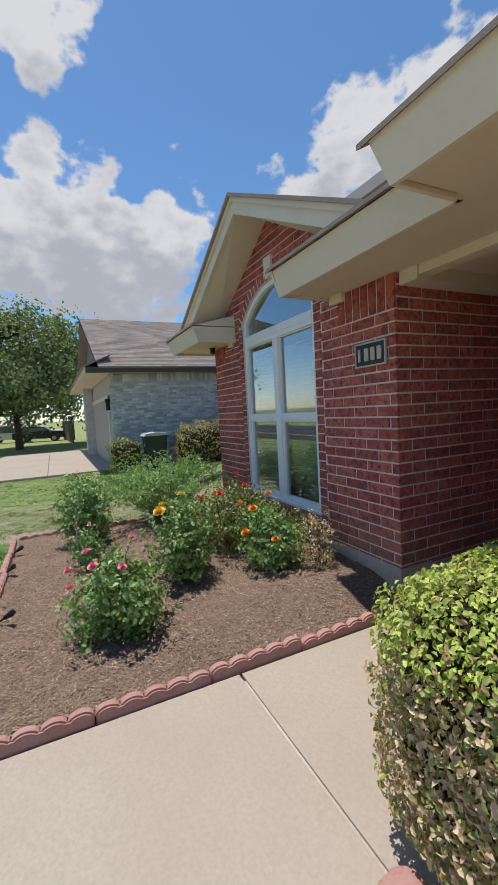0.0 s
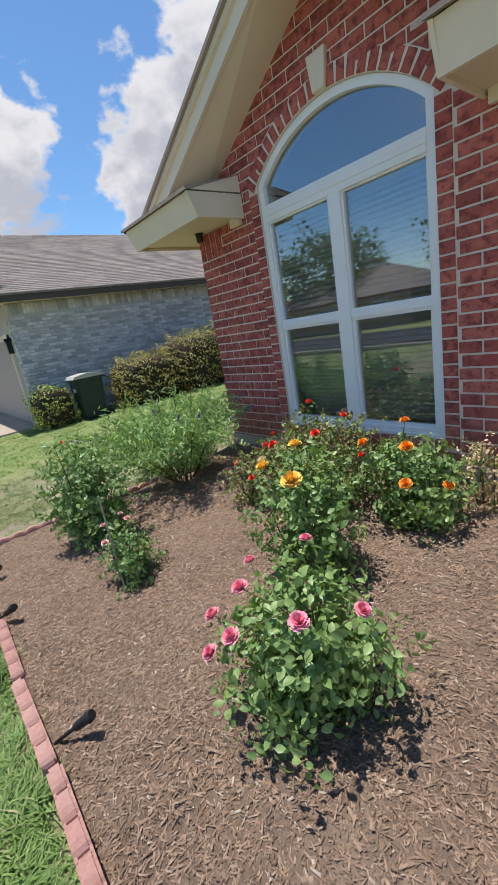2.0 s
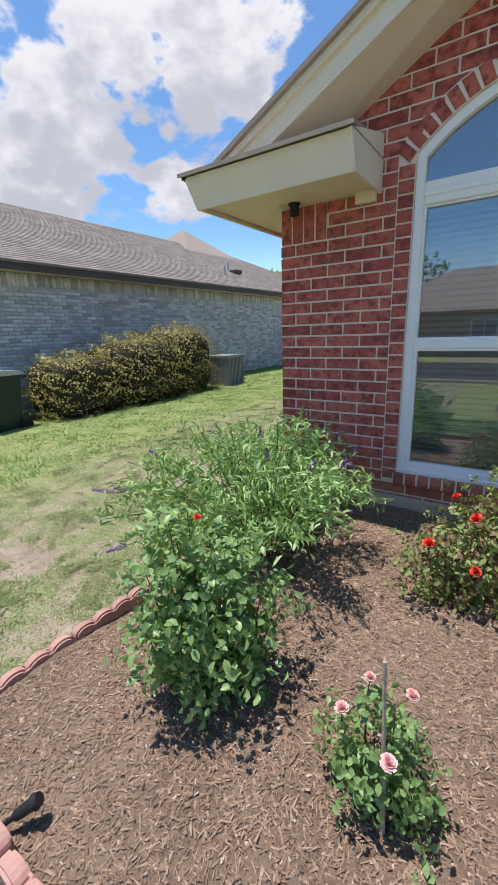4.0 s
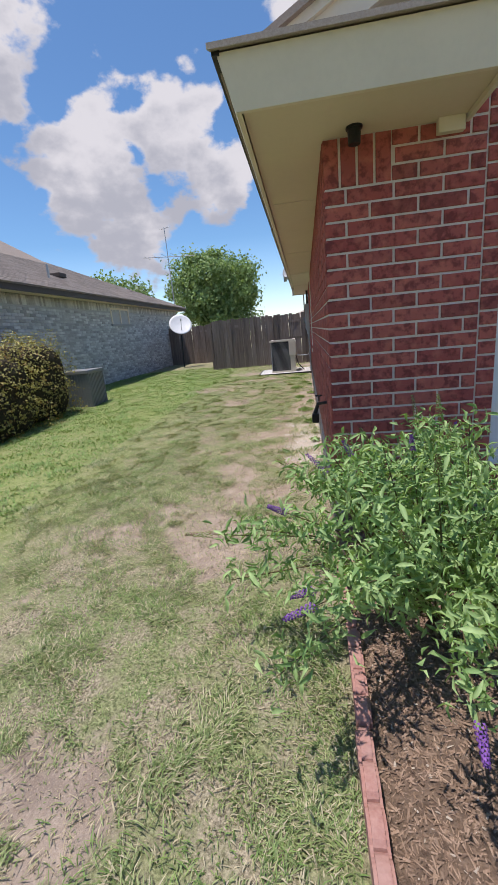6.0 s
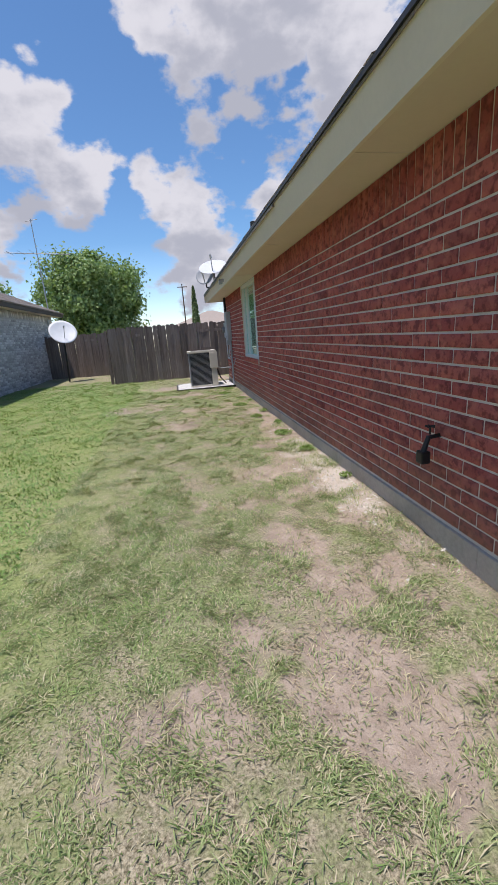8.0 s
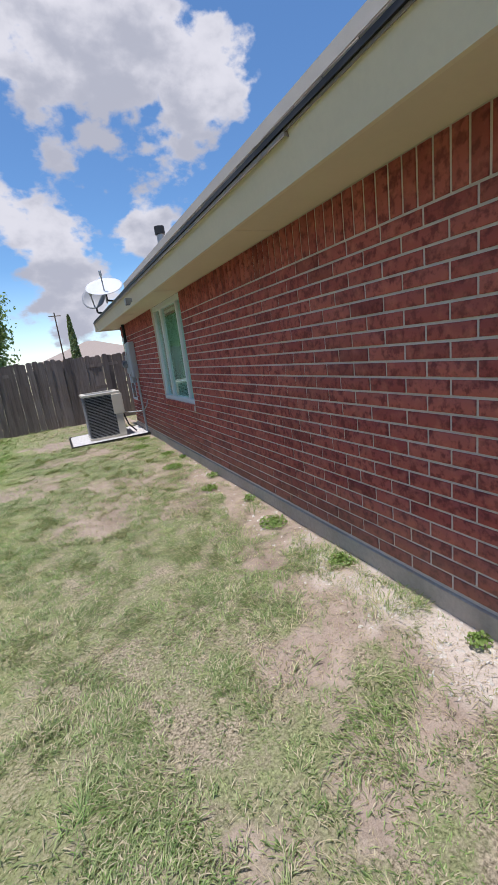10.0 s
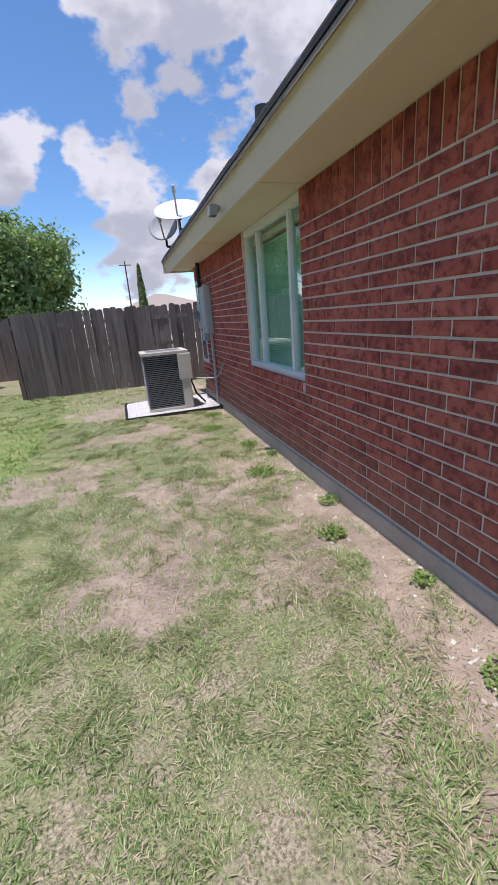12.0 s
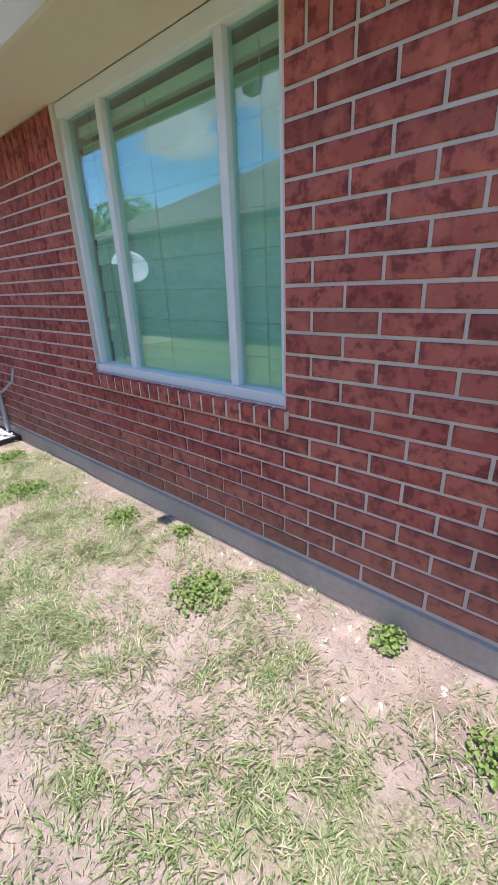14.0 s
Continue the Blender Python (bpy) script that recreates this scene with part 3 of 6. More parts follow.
def wall_porch():
    """The shaded wall of the entry recess."""
    w = tagged(new("wall_porch"), "red brick wall of the shaded entry recess", "wall", kind="structure")
    part("mortar", box(END_X - .2, END_X + .012, .2, 3.0, -.05, S), M_MORTAR, w)
    bricks = []
    for i in range(26):
        z = S - 25 * C + (i - .5) * C
        y = -(LEN / 2) * (i % 2)
        while y < 3.1:
            a, b = max(y, .006), y + LEN - JOINT
            y += LEN
            if b - a > .02:
                bricks.append(((a + b) / 2, z, b - a, C - JOINT, .021, 0))
    lay(bricks, Matrix.Translation((END_X, 0, 0)) @ Matrix.Rotation(math.pi / 2, 4, "Z"), w, lambda u, z: u < 1.6)
    return w


wall_front(), wall_side(), wall_porch()
tagged(part("wall_rear", box(0.2, 13.0, END_Y - .2, END_Y, -.3, S), M_BRICK), "plain red brick rear wall", "wall", kind="structure")
tagged(part("wall_entry", box(END_X - .2, 4.92, 3.0, 3.2, -.3, S), M_BRICK), "red brick back wall of the entry", "wall", kind="structure")
# unseen wall, added close in to cut the daylight in the entry recess
tagged(part("wall_garage", box(4.72, 4.92, -.1, 3.0, -.3, S), M_BRICK), "added unseen red brick wall that darkens the entry recess", "wall", kind="structure")
tagged(part("wall_far", box(12.8, 13.0, -.1, END_Y - .2, -.3, S), M_BRICK), "plain red brick wall", "wall", kind="structure")
tagged(part("wall_garage_front", box(4.92, 12.8, -.1, .1, -.3, S), M_BRICK), "plain red brick garage wall", "wall", kind="structure")
slab = box(-.035, END_X + .03, -.035, 0.3, -.5, -.006, .006)
tagged(part("foundation_front", slab, M_SLAB), "exposed grey concrete foundation under the front wall", "foundation", kind="structure")
tagged(part("foundation_side", box(-.035, .3, .3, END_Y + .03, -.5, -.004, .006), M_SLAB), "exposed grey concrete foundation along the side wall", "foundation", kind="structure")
tagged(part("floor_inside", box(.3, 12.8, .3, END_Y - .2, -.2, -.02), M_SLAB), "plain floor inside the house", "floor", kind="structure")
tagged(part("porch_floor", box(END_X + .03, 4.72, 1.0, 3.0, -.4, -.12), M_WALK), "concrete porch floor", "floor", kind="structure")
M_PLASTER = plain("room_paint", (0.5, 0.47, 0.42), 0.8)
tagged(part("wall_room_back", box(.2, END_X - .2, 4.0, 4.1, -.02, 3.0), M_PLASTER), "painted wall inside the front room", "wall", kind="structure")
tagged(part("wall_room_side", box(2.6, 2.7, 4.1, 11.3, -.02, 2.2), M_PLASTER), "painted wall inside the side room", "wall", kind="structure")
tagged(part("ceiling_room", box(.2, 12.8, .2, END_Y - .2, 3.0, 3.1), M_PLASTER), "plain ceiling inside the house", "ceiling", kind="structure")


# ---- roof and eaves ----
EX, EY = -0.41, -0.52          # soffit's outer edges
RX0, RX1 = EX, 2 * WMID - EX    # the gable's width
PITCH = 0.505
ROOF0 = 2.385                   # shingle height at the eave's edge, x = EX - .1


def fascia(a, b, out, z0=2.17, z1=2.375, lean=0.06, name="fascia", parent=None, mitre=(0, 0)):
    """A leaning board from a to b (x, y), leaning towards out."""
    a, b, o = Vector((*a, 0)), Vector((*b, 0)), Vector((*out, 0)).normalized()
    bm = bmesh.new()
    sec = [(0, z0), (.025, z0), (.025 + lean, z1), (lean - .02, z1)]
    rings = []
    w = (b - a).normalized()
    for p, k in ((a, -mitre[0]), (b, mitre[1])):
        rings.append([bm.verts.new((p.x + o.x * d + w.x * k * d, p.y + o.y * d + w.y * k * d, z)) for d, z in sec])
    bm.faces.new(rings[0]), bm.faces.new(rings[1][::-1])
    for i in range(4):
        j = (i + 1) % 4
        bm.faces.new((rings[0][i], rings[1][i], rings[1][j], rings[0][j]))
    return part(name, bm, M_TRIM, parent)


def slab_between(corners, thick, material, name, parent=None, smooth=False):
    """A thick sheet over four corners, thickened downwards."""
    bm = bmesh.new()
    top = [bm.verts.new(c) for c in corners]
    low = [bm.verts.new((c[0], c[1], c[2] - thick)) for c in corners]
    bm.faces.new(top), bm.faces.new(low[::-1])
    for i in range(len(corners)):
        j = (i + 1) % len(corners)
        bm.faces.new((top[i], low[i], low[j], top[j]))
    return part(name, bm, material, parent)


def shingles(name, corner, along, up, length, height, parent, tab=0.30, rise=0.14):
    """Overlapping tabs in rows: corner of the eave, unit ways along the eave and up the slope."""
    along, up = Vector(along).normalized(), Vector(up).normalized()
    nrm = along.cross(up).normalized()
    if nrm.z < 0:
        nrm = -nrm
    vs, fs, k = [], [], 0
    rows = int(height / rise)
    for r in range(rows):
        s = -rng.uniform(0, tab)
        while s < length:
            w = tab * rng.choice([.7, 1.0, 1.3])
            a, b = max(s, 0), min(s + w - .006, length)
            s += w
            if b - a < .02:
                continue
            lift = .010 + rng.uniform(0, .005)
            for (u, v, h) in ((a, r * rise - rng.uniform(0, .008), lift), (b, r * rise - rng.uniform(0, .008), lift), (b, (r + 1) * rise, .002), (a, (r + 1) * rise, .002),
                              (a, r * rise, -.004), (b, r * rise, -.004)):
                vs.append(tuple(Vector(corner) + along * u + up * v + nrm * h))
            fs += [(k, k + 1, k + 2, k + 3), (k + 4, k + 5, k + 1, k)]
            k += 6
    return tagged(soup(name, vs, fs, M_SHINGLE, parent), kind="stuff")


def house_roof():
    roof = tagged(new("roof"), "grey-brown shingle roof with cream painted eaves", "roof", kind="structure")
    apex_z = ROOF0 + PITCH * (WMID - (RX0 - .1))
    y0, y1 = EY + .07, 6.0
    # gable roof over the front room
    slab_between([(RX0 - .09, y0 - .03, ROOF0), (WMID, y0 - .03, apex_z), (WMID, y1, apex_z), (RX0 - .1, END_Y + .5, ROOF0)], .034, M_SHINGLE, "deck", roof)
    slab_between([(WMID, y0 - .03, apex_z), (RX1 + .1, y0 - .03, ROOF0), (RX1 + .1, 6.5, ROOF0), (WMID, 6.5, apex_z)], .034, M_SHINGLE, "deck", roof)
    # main roof rising behind
    ex, fx, ny, fy, rz = RX0 - .1, 13.4, 2.6, END_Y + .5, 5.0
    ra, rb = (4.2, 7.3, rz), (8.8, 7.3, rz)
    slab_between([(ex, ny, ROOF0 - .03), ra, (ex, fy, ROOF0 - .03)], .022, M_SHINGLE, "deck", roof)
    slab_between([(ex, ny, ROOF0 - .03), (fx, ny, ROOF0 - .03), rb, ra], .022, M_SHINGLE, "deck", roof)
    slab_between([(fx, ny, ROOF0 - .03), (fx, fy, ROOF0 - .03), rb], .022, M_SHINGLE, "deck", roof)
    slab_between([(ex, fy, ROOF0 - .03), ra, rb, (fx, fy, ROOF0 - .03)], .022, M_SHINGLE, "deck", roof)
    shingles("shingling", (RX0 - .1, .6, ROOF0 + .004), (0, 1, 0), (1, 0, PITCH), END_Y - .3, 1.8, roof)
    # sloping boards and soffit of the gable
    for sgn in (-1, 1):
        def xs(d):
            return WMID + sgn * d
        half = WMID - RX0 + .1
        def low(d):
            return apex_z - PITCH * d
        bm = prism([(xs(0), low(0) - .03), (xs(half - .2), low(half - .2) - .03), (xs(half - .2), low(half - .2) - .21), (xs(0), low(0) - .21)], "y", y0 + .03, y0 + .06)
        part("barge_board", bm, M_TRIM, roof)
        bm = prism([(xs(0), low(0) - .025), (xs(half - .1), low(half - .1) - .025), (xs(half - .1), low(half - .1) - .085), (xs(0), low(0) - .085)], "y", y0 + .003, y0 + .03)
        part("barge_trim", bm, M_TRIM, roof)
        bm = bmesh.new()
        ring = [bm.verts.new((xs(0), y0 + .06, low(0) - .19)), bm.verts.new((xs(1.86), y0 + .06, low(1.86) - .19)),
                bm.verts.new((xs(1.86), .02, rake(xs(1.86)))), bm.verts.new((xs(0), .02, rake(xs(0))))]
        bm.faces.new(ring)
        ext = bmesh.ops.extrude_face_region(bm, geom=bm.faces[:])
        bmesh.ops.translate(bm, verts=[v for v in ext["geom"] if isinstance(v, bmesh.types.BMVert)], vec=(0, 0, .015))
        part("sloping_soffit", bm, M_SOFFIT, roof)
    # side eave
    bm = box(EX, 0, EY, END_Y + .42, S, S + .015)
    part("soffit", bm, M_SOFFIT, roof)
    for y in (1.1, 3.55, 5.95, 8.3, 10.7):
        part("soffit_joint", box(EX + .02, -.01, y, y + .006, S - .004, S + .001), M_MORTAR, roof)
    fascia((EX, EY), (EX, END_Y + .42), (-1, 0), parent=roof, mitre=(1, 0))
    fascia((EX - .1, END_Y + .42), (3, END_Y + .42), (0, 1), lean=.02, parent=roof)
    part("drip_edge", box(EX - .105, EX - .07, EY - .09, END_Y + .5, 2.365, 2.39), M_IRON, roof)
    # returns at both feet of the gable
    for x0, x1, end in ((EX, .76, 1), (2 * WMID - .70, 4.5, -1)):
        part("return_soffit", box(max(x0, .0) if end > 0 else x0, x1, EY, 0, S - .001, S + .014), M_SOFFIT, roof)
        fascia((x0, EY), (x1, EY), (0, -1), parent=roof, mitre=(1 if end > 0 else 0, 0))
        xe = x1 if end > 0 else x0
        bm = prism([(EY - .02, 2.172), (-.005, 2.172), (-.005, 2.372), (EY - .10, 2.372)], "x", xe - .012, xe + .012)
        part("return_end", bm, M_TRIM, roof)
        lo_x, hi_x = (EX - .12, x1 + .03) if end > 0 else (x0 - .03, 4.5)
        # little sloped cap of shingles
        slab_between([(lo_x, EY - .12, 2.40), (hi_x, EY - .12, 2.40), (hi_x - end * .10 if end > 0 else hi_x, -.02, 2.55), (lo_x + .2, -.02, 2.55)], .025, M_SHINGLE, "return_cap", roof)
        bm = prism([(EY - .06, 2.385), (-.01, 2.385), (-.01, 2.53)], "x", xe - .01, xe + .01)
        part("cap_end", bm, M_TRIM, roof)
        bx = (x1 - .16, x1 - .02) if end > 0 else (x0 + .03, x0 + .20)
        part("frieze_block", box(bx[0], bx[1], -.07, -.026, S - .075, S - .002, .004), M_TRIM, roof)
    # porch
    part("porch_ceiling", box(END_X - .3, 12.9, 0.0, 3.0, S - .002, S + .013), M_SOFFIT, roof)
    part("porch_soffit", box(4.5, 12.9, -.92, 0, S - .003, S + .012), M_SOFFIT, roof)
    fascia((4.5, -.92), (12.9, -.92), (0, -1), parent=roof, mitre=(1, 0))
    fascia((4.5, -.92), (4.5, EY), (-1, 0), parent=roof, mitre=(1, 0))
    part("porch_beam", box(END_X - .05, END_X + .18, .03, 2.9, S - .10, S - .003, .004), M_TRIM, roof)
    part("porch_frieze", box(END_X + .18, 4.72, .05, .17, S - .07, S - .003, .004), M_TRIM, roof)
    slab_between([(4.36, -1.02, 2.385), (12.9, -1.05, 2.385), (12.9, 3.4, 4.6), (5.2, 3.4, 4.6)], .025, M_SHINGLE, "porch_deck", roof)
    slab_between([(2.76, -.62, 2.40), (4.48, -.62, 2.40), (4.48, .4, 2.93), (3.5, .4, 2.93)], .025, M_SHINGLE, "porch_deck", roof)
    # small gable over the garage side
    bm = prism([(5.3, 2.40), (10.2, 2.40), (7.6, 3.9)], "y", -.88, -.80)
    part("garage_gable", bm, M_SOFFIT, roof)
    slab_between([(4.98, -1.0, 2.42), (7.6, -1.0, 4.10), (7.6, 2.0, 4.10), (4.98, 2.0, 2.42)], .05, M_SHINGLE, "garage_deck", roof)
    slab_between([(7.6, -1.0, 4.10), (10.4, -1.0, 2.42), (10.4, 2.0, 2.42), (7.6, 2.0, 4.10)], .05, M_SHINGLE, "garage_deck", roof)
    bm = prism([(5.04, 2.40), (7.6, 4.04), (7.6, 3.86), (5.3, 2.40)], "y", -.98, -.95)
    part("garage_barge_board", bm, M_TRIM, roof)
    return roof


house_roof()


def sash_bars(x0, x1, z0, z1, w, y0, y1, bm=None):
    """A rectangular frame in the front wall's plane."""
    bm = box(x0, x0 + w, y0, y1, z0, z1, bm=bm)
    box(x1 - w, x1, y0, y1, z0, z1, bm=bm)
    box(x0 + w, x1 - w, y0, y1, z0, z0 + w, bm=bm)
    box(x0 + w, x1 - w, y0, y1, z1 - w, z1, bm=bm)
    return bm


def flat_frame(x0, x1, y0, y1, w, z0, z1):
    """A rectangular frame lying flat."""
    bm = sash_bars(x0, x1, y0, y1, w, z0, z1)
    bm.transform(Matrix(((1, 0, 0, 0), (0, 0, 1, 0), (0, 1, 0, 0), (0, 0, 0, 1))))
    return bm


def window_front():
    win = tagged(new("window_1"), "tall white vinyl window pair under an arched light", "window", kind="structure")
    F, Y0, Y1 = .058, 0.005, .10
    # outer frame, following the arch
    bm = bmesh.new()
    xs = list(np.linspace(WX0 + .002, WX1 - .002, 29))
    outer = [(WX0 + .002, WZ0)] + [(x, arch(x) - .002) for x in xs] + [(WX1 - .002, WZ0)]
    r = RAD - F
    xi = list(np.linspace(WX0 + F, WX1 - F, 29))
    inner = [(WX0 + F, WZ0 + F)] + [(x, arch(x, r)) for x in xi] + [(WX1 - F, WZ0 + F)]
    n = len(outer)
    rings = [[bm.verts.new((x, y, z)) for x, z in pts] for pts, y in ((outer, Y0), (inner, Y0), (inner, Y1), (outer, Y1))]
    for k in range(4):
        a, b = rings[k], rings[(k + 1) % 4]
        for i in range(n):
            j = (i + 1) % n
            bm.faces.new((a[i], a[j], b[j], b[i]))
    part("frame", bm, M_WHITE, win)
    part("transom_bar", box(WX0 + F, WX1 - F, .0, .095, 2.055, 2.195, .012), M_WHITE, win)
    part("transom_ridge", box(WX0 + F, WX1 - F, -.008, .02, 2.105, 2.145, .006), M_WHITE, win)
    part("mullion", box(WMID - .058, WMID + .058, .002, .095, WZ0 + F, 2.06, .006), M_WHITE, win)
    for x0, x1 in ((WX0 + F, WMID - .058), (WMID + .058, WX1 - F)):
        part("meeting_rail", box(x0, x1, .008, .07, 1.135, 1.195, .005), M_WHITE, win)
        part("sash", sash_bars(x0, x1, WZ0 + F, 1.14, .026, .02, .06), M_WHITE, win)
        part("sash", sash_bars(x0, x1, 1.19, 2.06, .018, .02, .06), M_WHITE, win)
        for z0, z1 in ((WZ0 + F + .02, 1.135), (1.195, 2.05)):
            p = part("pane", box(x0 + .012, x1 - .012, .045, .049, z0, z1), M_GLASS, win)
            p.visible_shadow = False
    pts = [(x, arch(x, r + .01)) for x in np.linspace(WX0 + F - .005, WX1 - F + .005, 25)]
    p = part("arched_pane", prism([(WX0 + F - .005, 2.18)] + pts + [(WX1 - F + .005, 2.18)], "y", .045, .049), M_GLASS, win)
    p.visible_shadow = False
    part("sill", box(WX0 - .01, WX1 + .01, -.012, .02, WZ0 - .012, WZ0 + .02, .005), M_WHITE, win)
    return win


window_front()
key = prism([(WMID - .055, WTOP + .005), (WMID + .055, WTOP + .005), (WMID + .085, WTOP + .235), (WMID - .085, WTOP + .235)], "y", -.055, -.01)
bmesh.ops.bevel(key, geom=key.edges[:], offset=.006, segments=1, affect="EDGES")
tagged(part("keystone", key, M_TRIM), "cream keystone above the arched window", "keystone", kind="structure")

M_SLAT = plain("blind_slat", (0.5, 0.51, 0.51), 0.5, vary=0.1)


def blind(x0, x1):
    b = thing("window_blind", (x0 + x1) / 2, .13, 2.05, "lowered grey horizontal blind behind the glass", "blind", "window blinds")
    me = bpy.data.meshes.new("slat")
    bm = box(x0, x1, .112, .150, -.0015, .0015)
    bmesh.ops.rotate(bm, verts=bm.verts[:], cent=((x0 + x1) / 2, .131, 0), matrix=Matrix.Rotation(radians(46), 3, "X"))
    bm.to_mesh(me)
    bm.free()
    me.materials.append(M_SLAT)
    top = 2.0
    while top > .27:
        s = new("slat", me)
        s.location = (0, 0, top)
        s.parent = b
        s.matrix_parent_inverse = b.matrix_world.inverted()
        top -= .0415
    part("head_rail", box(x0, x1, .105, .155, 2.02, 2.06, .004), M_SLAT, b)
    for x in (x0 + .12, x1 - .12):
        part("cord", rod((x, .131, .26), (x, .131, 2.03), .0015, n=5), M_WHITE, b)


blind(WX0 + .065, WMID - .06)
blind(WMID + .06, WX1 - .065)


def window_side():
    win = tagged(new("window_2"), "wide white vinyl window in three lights on the side wall", "window", kind="structure")

    def ybox(y0, y1, z0, z1, x0, x1, bevel=.004):
        return box(x0, x1, y0, y1, z0, z1, bevel)
    part("frame_head", ybox(SY0, SY1, SZ1 - .055, S - .0005, .002, .08), M_WHITE, win)
    part("frame_sill", ybox(SY0, SY1, SZ0, SZ0 + .05, -.006, .10), M_WHITE, win)
    part("frame_jamb", ybox(SY0, SY0 + .032, SZ0 + .05, SZ1 - .055, .012, .08), M_WHITE, win)
    part("frame_jamb", ybox(SY1 - .032, SY1, SZ0 + .05, SZ1 - .055, .012, .08), M_WHITE, win)
    for y in (6.405, 7.245):
        part("mullion", ybox(y - .024, y + .024, SZ0 + .05, SZ1 - .055, .018, .075), M_WHITE, win)
    for a, b in ((SY0 + .032, 6.381), (6.429, 7.221), (7.269, SY1 - .032)):
        p = part("pane", ybox(a, b, SZ0 + .05, SZ1 - .055, .05, .054, 0), M_TEALGLASS, win)
        p.visible_shadow = False
        part("gasket", ybox(a, a + .012, SZ0 + .05, SZ1 - .055, .035, .06, 0), M_BLACK, win)
    return win


window_side()
M_SHADE = plain("green_shade_cloth", (0.72, 0.80, 0.70), 0.8, vary=0.15, scale=2)


def roman_shade():
    """The folded cloth shade that hangs behind the side window."""
    s = thing("roman_shade", .2, 7.0, 2.1, "pale green cloth shade hanging in wide folds", "window shade")
    z = SZ0 + .03
    while z < 1.98:
        bm = prism([(.098, z), (.128, z - .012), (.122, z + .155), (.112, z + .157)], "y", SY0 + .04, SY1 - .04)
        part("fold", bm, M_SHADE, s)
        z += .155
    for y in (6.25, 6.95, 7.45):
        part("cord", rod((.094, y, SZ0 + .06), (.096, y + .02, 2.08), .003, n=5), M_MORTAR, s)
    part("head_rail", box(.10, .14, SY0 + .04, SY1 - .04, 2.05, 2.10, .004), M_WHITE, s)


roman_shade()
win = tagged(new("window_3"), "narrow white framed window by the rear corner", "window", kind="structure")
part("frame", sash_bars(0, .5, .55, 1.95, .05, 0, .02), M_WHITE, win)
part("pane", box(.05, .45, .006, .010, .6, 1.9), M_TEALGLASS, win)
part("backing", box(.05, .45, .012, .018, .6, 1.9), M_BLACK, win)
win.matrix_world = Matrix.Translation((-.03, 10.65, 0)) @ Matrix.Rotation(-math.pi / 2, 4, "Z")


# ---- walk and flower bed ----
BX0, BX1, BY0 = -0.02, 3.70, -2.86
walk_thing = tagged(new("walkway"), "pale concrete front walk with a tooled joint", "walkway", kind="structure")
WZ = -0.25
for x0, x1, y0, y1 in ((3.745, 7.2, -1.452, -.112), (3.745, 4.70, -.11, 1.0), (3.745, 7.2, -4.46, -1.468), (3.745, 7.2, -7.5, -4.475)):
    part("walk_panel", box(x0, x1, y0, y1, WZ - .12, WZ, .006), M_WALK, walk_thing)
part("walk_panel", box(3.595, 3.744, -.02, 1.0, WZ - .12, WZ, .003), M_WALK, walk_thing)
part("joint_bed", box(3.80, 4.69, -1.40, .9, WZ - .11, WZ - .012), M_SLAB, walk_thing)
part("joint_bed", box(3.80, 7.19, -7.4, -1.40, WZ - .11, WZ - .012), M_SLAB, walk_thing)


def bed_z(x, y):
    x, y = np.asarray(x), np.asarray(y)
    e = np.minimum(x - BX0, y - BY0)
    return -.240 + .045 * ease(0, .5, e) + .10 * ease(-1.8, -.1, y) - (.035 + .075 * ease(-1.8, -.1, y)) * ease(.45, 0, BX1 - x) + .05 * (vnoise(x, y, 2.2, 21) - .5) + .02 * (vnoise(x, y, 9, 22) - .5) + .008 * (vnoise(x, y, 31, 23) - .5)


mx, my = np.meshgrid(np.arange(BX0, BX1 + .001, .03), np.arange(BY0, -.02, .03))
mi = np.arange(mx.size).reshape(mx.shape)
mq = np.stack([mi[:-1, :-1], mi[:-1, 1:], mi[1:, 1:], mi[1:, :-1]], -1).reshape(-1, 4)
mulch = soup("mulch_bed", np.stack([mx, my, bed_z(mx, my)], -1).reshape(-1, 3), mq, M_MULCH, smooth=True)
tagged(mulch, "brown shredded bark mulch in the flower bed", "mulch", kind="stuff")


def scatter_chips(n, name, material, place, size, label, category):
    """Small split chips strewn on a surface: each a bent little wedge of six points."""
    x, y, z = place(n)
    l, w, h = size[0] * rng.lognormal(0, .5, n), size[1] * rng.lognormal(0, .35, n), size[2] * rng.lognormal(0, .3, n)
    a, tilt = rng.uniform(0, 2 * np.pi, n), rng.normal(0, .28, n)
    base = np.array([(-.5, -.5, 0), (.5, -.35, 0), (.5, .35, 0), (-.5, .5, 0), (-.42, 0, 1), (.42, 0, 1)])
    p = base[None] * np.stack([l, w, h], -1)[:, None]
    px, py, pz = p[..., 0], p[..., 1], p[..., 2]
    px, pz = px * np.cos(tilt)[:, None] - pz * np.sin(tilt)[:, None], px * np.sin(tilt)[:, None] + pz * np.cos(tilt)[:, None]
    X = px * np.cos(a)[:, None] - py * np.sin(a)[:, None] + x[:, None]
    Y = px * np.sin(a)[:, None] + py * np.cos(a)[:, None] + y[:, None]
    V = np.stack([X, Y, pz + z[:, None]], -1).reshape(-1, 3)
    F = np.array([(0, 1, 5), (0, 5, 4), (2, 3, 4), (2, 4, 5), (1, 2, 5), (3, 0, 4)])
    ob = soup(name, V, (F[None] + 6 * np.arange(n)[:, None, None]).reshape(-1, 3), material)
    return tagged(ob, label, category, kind="stuff")


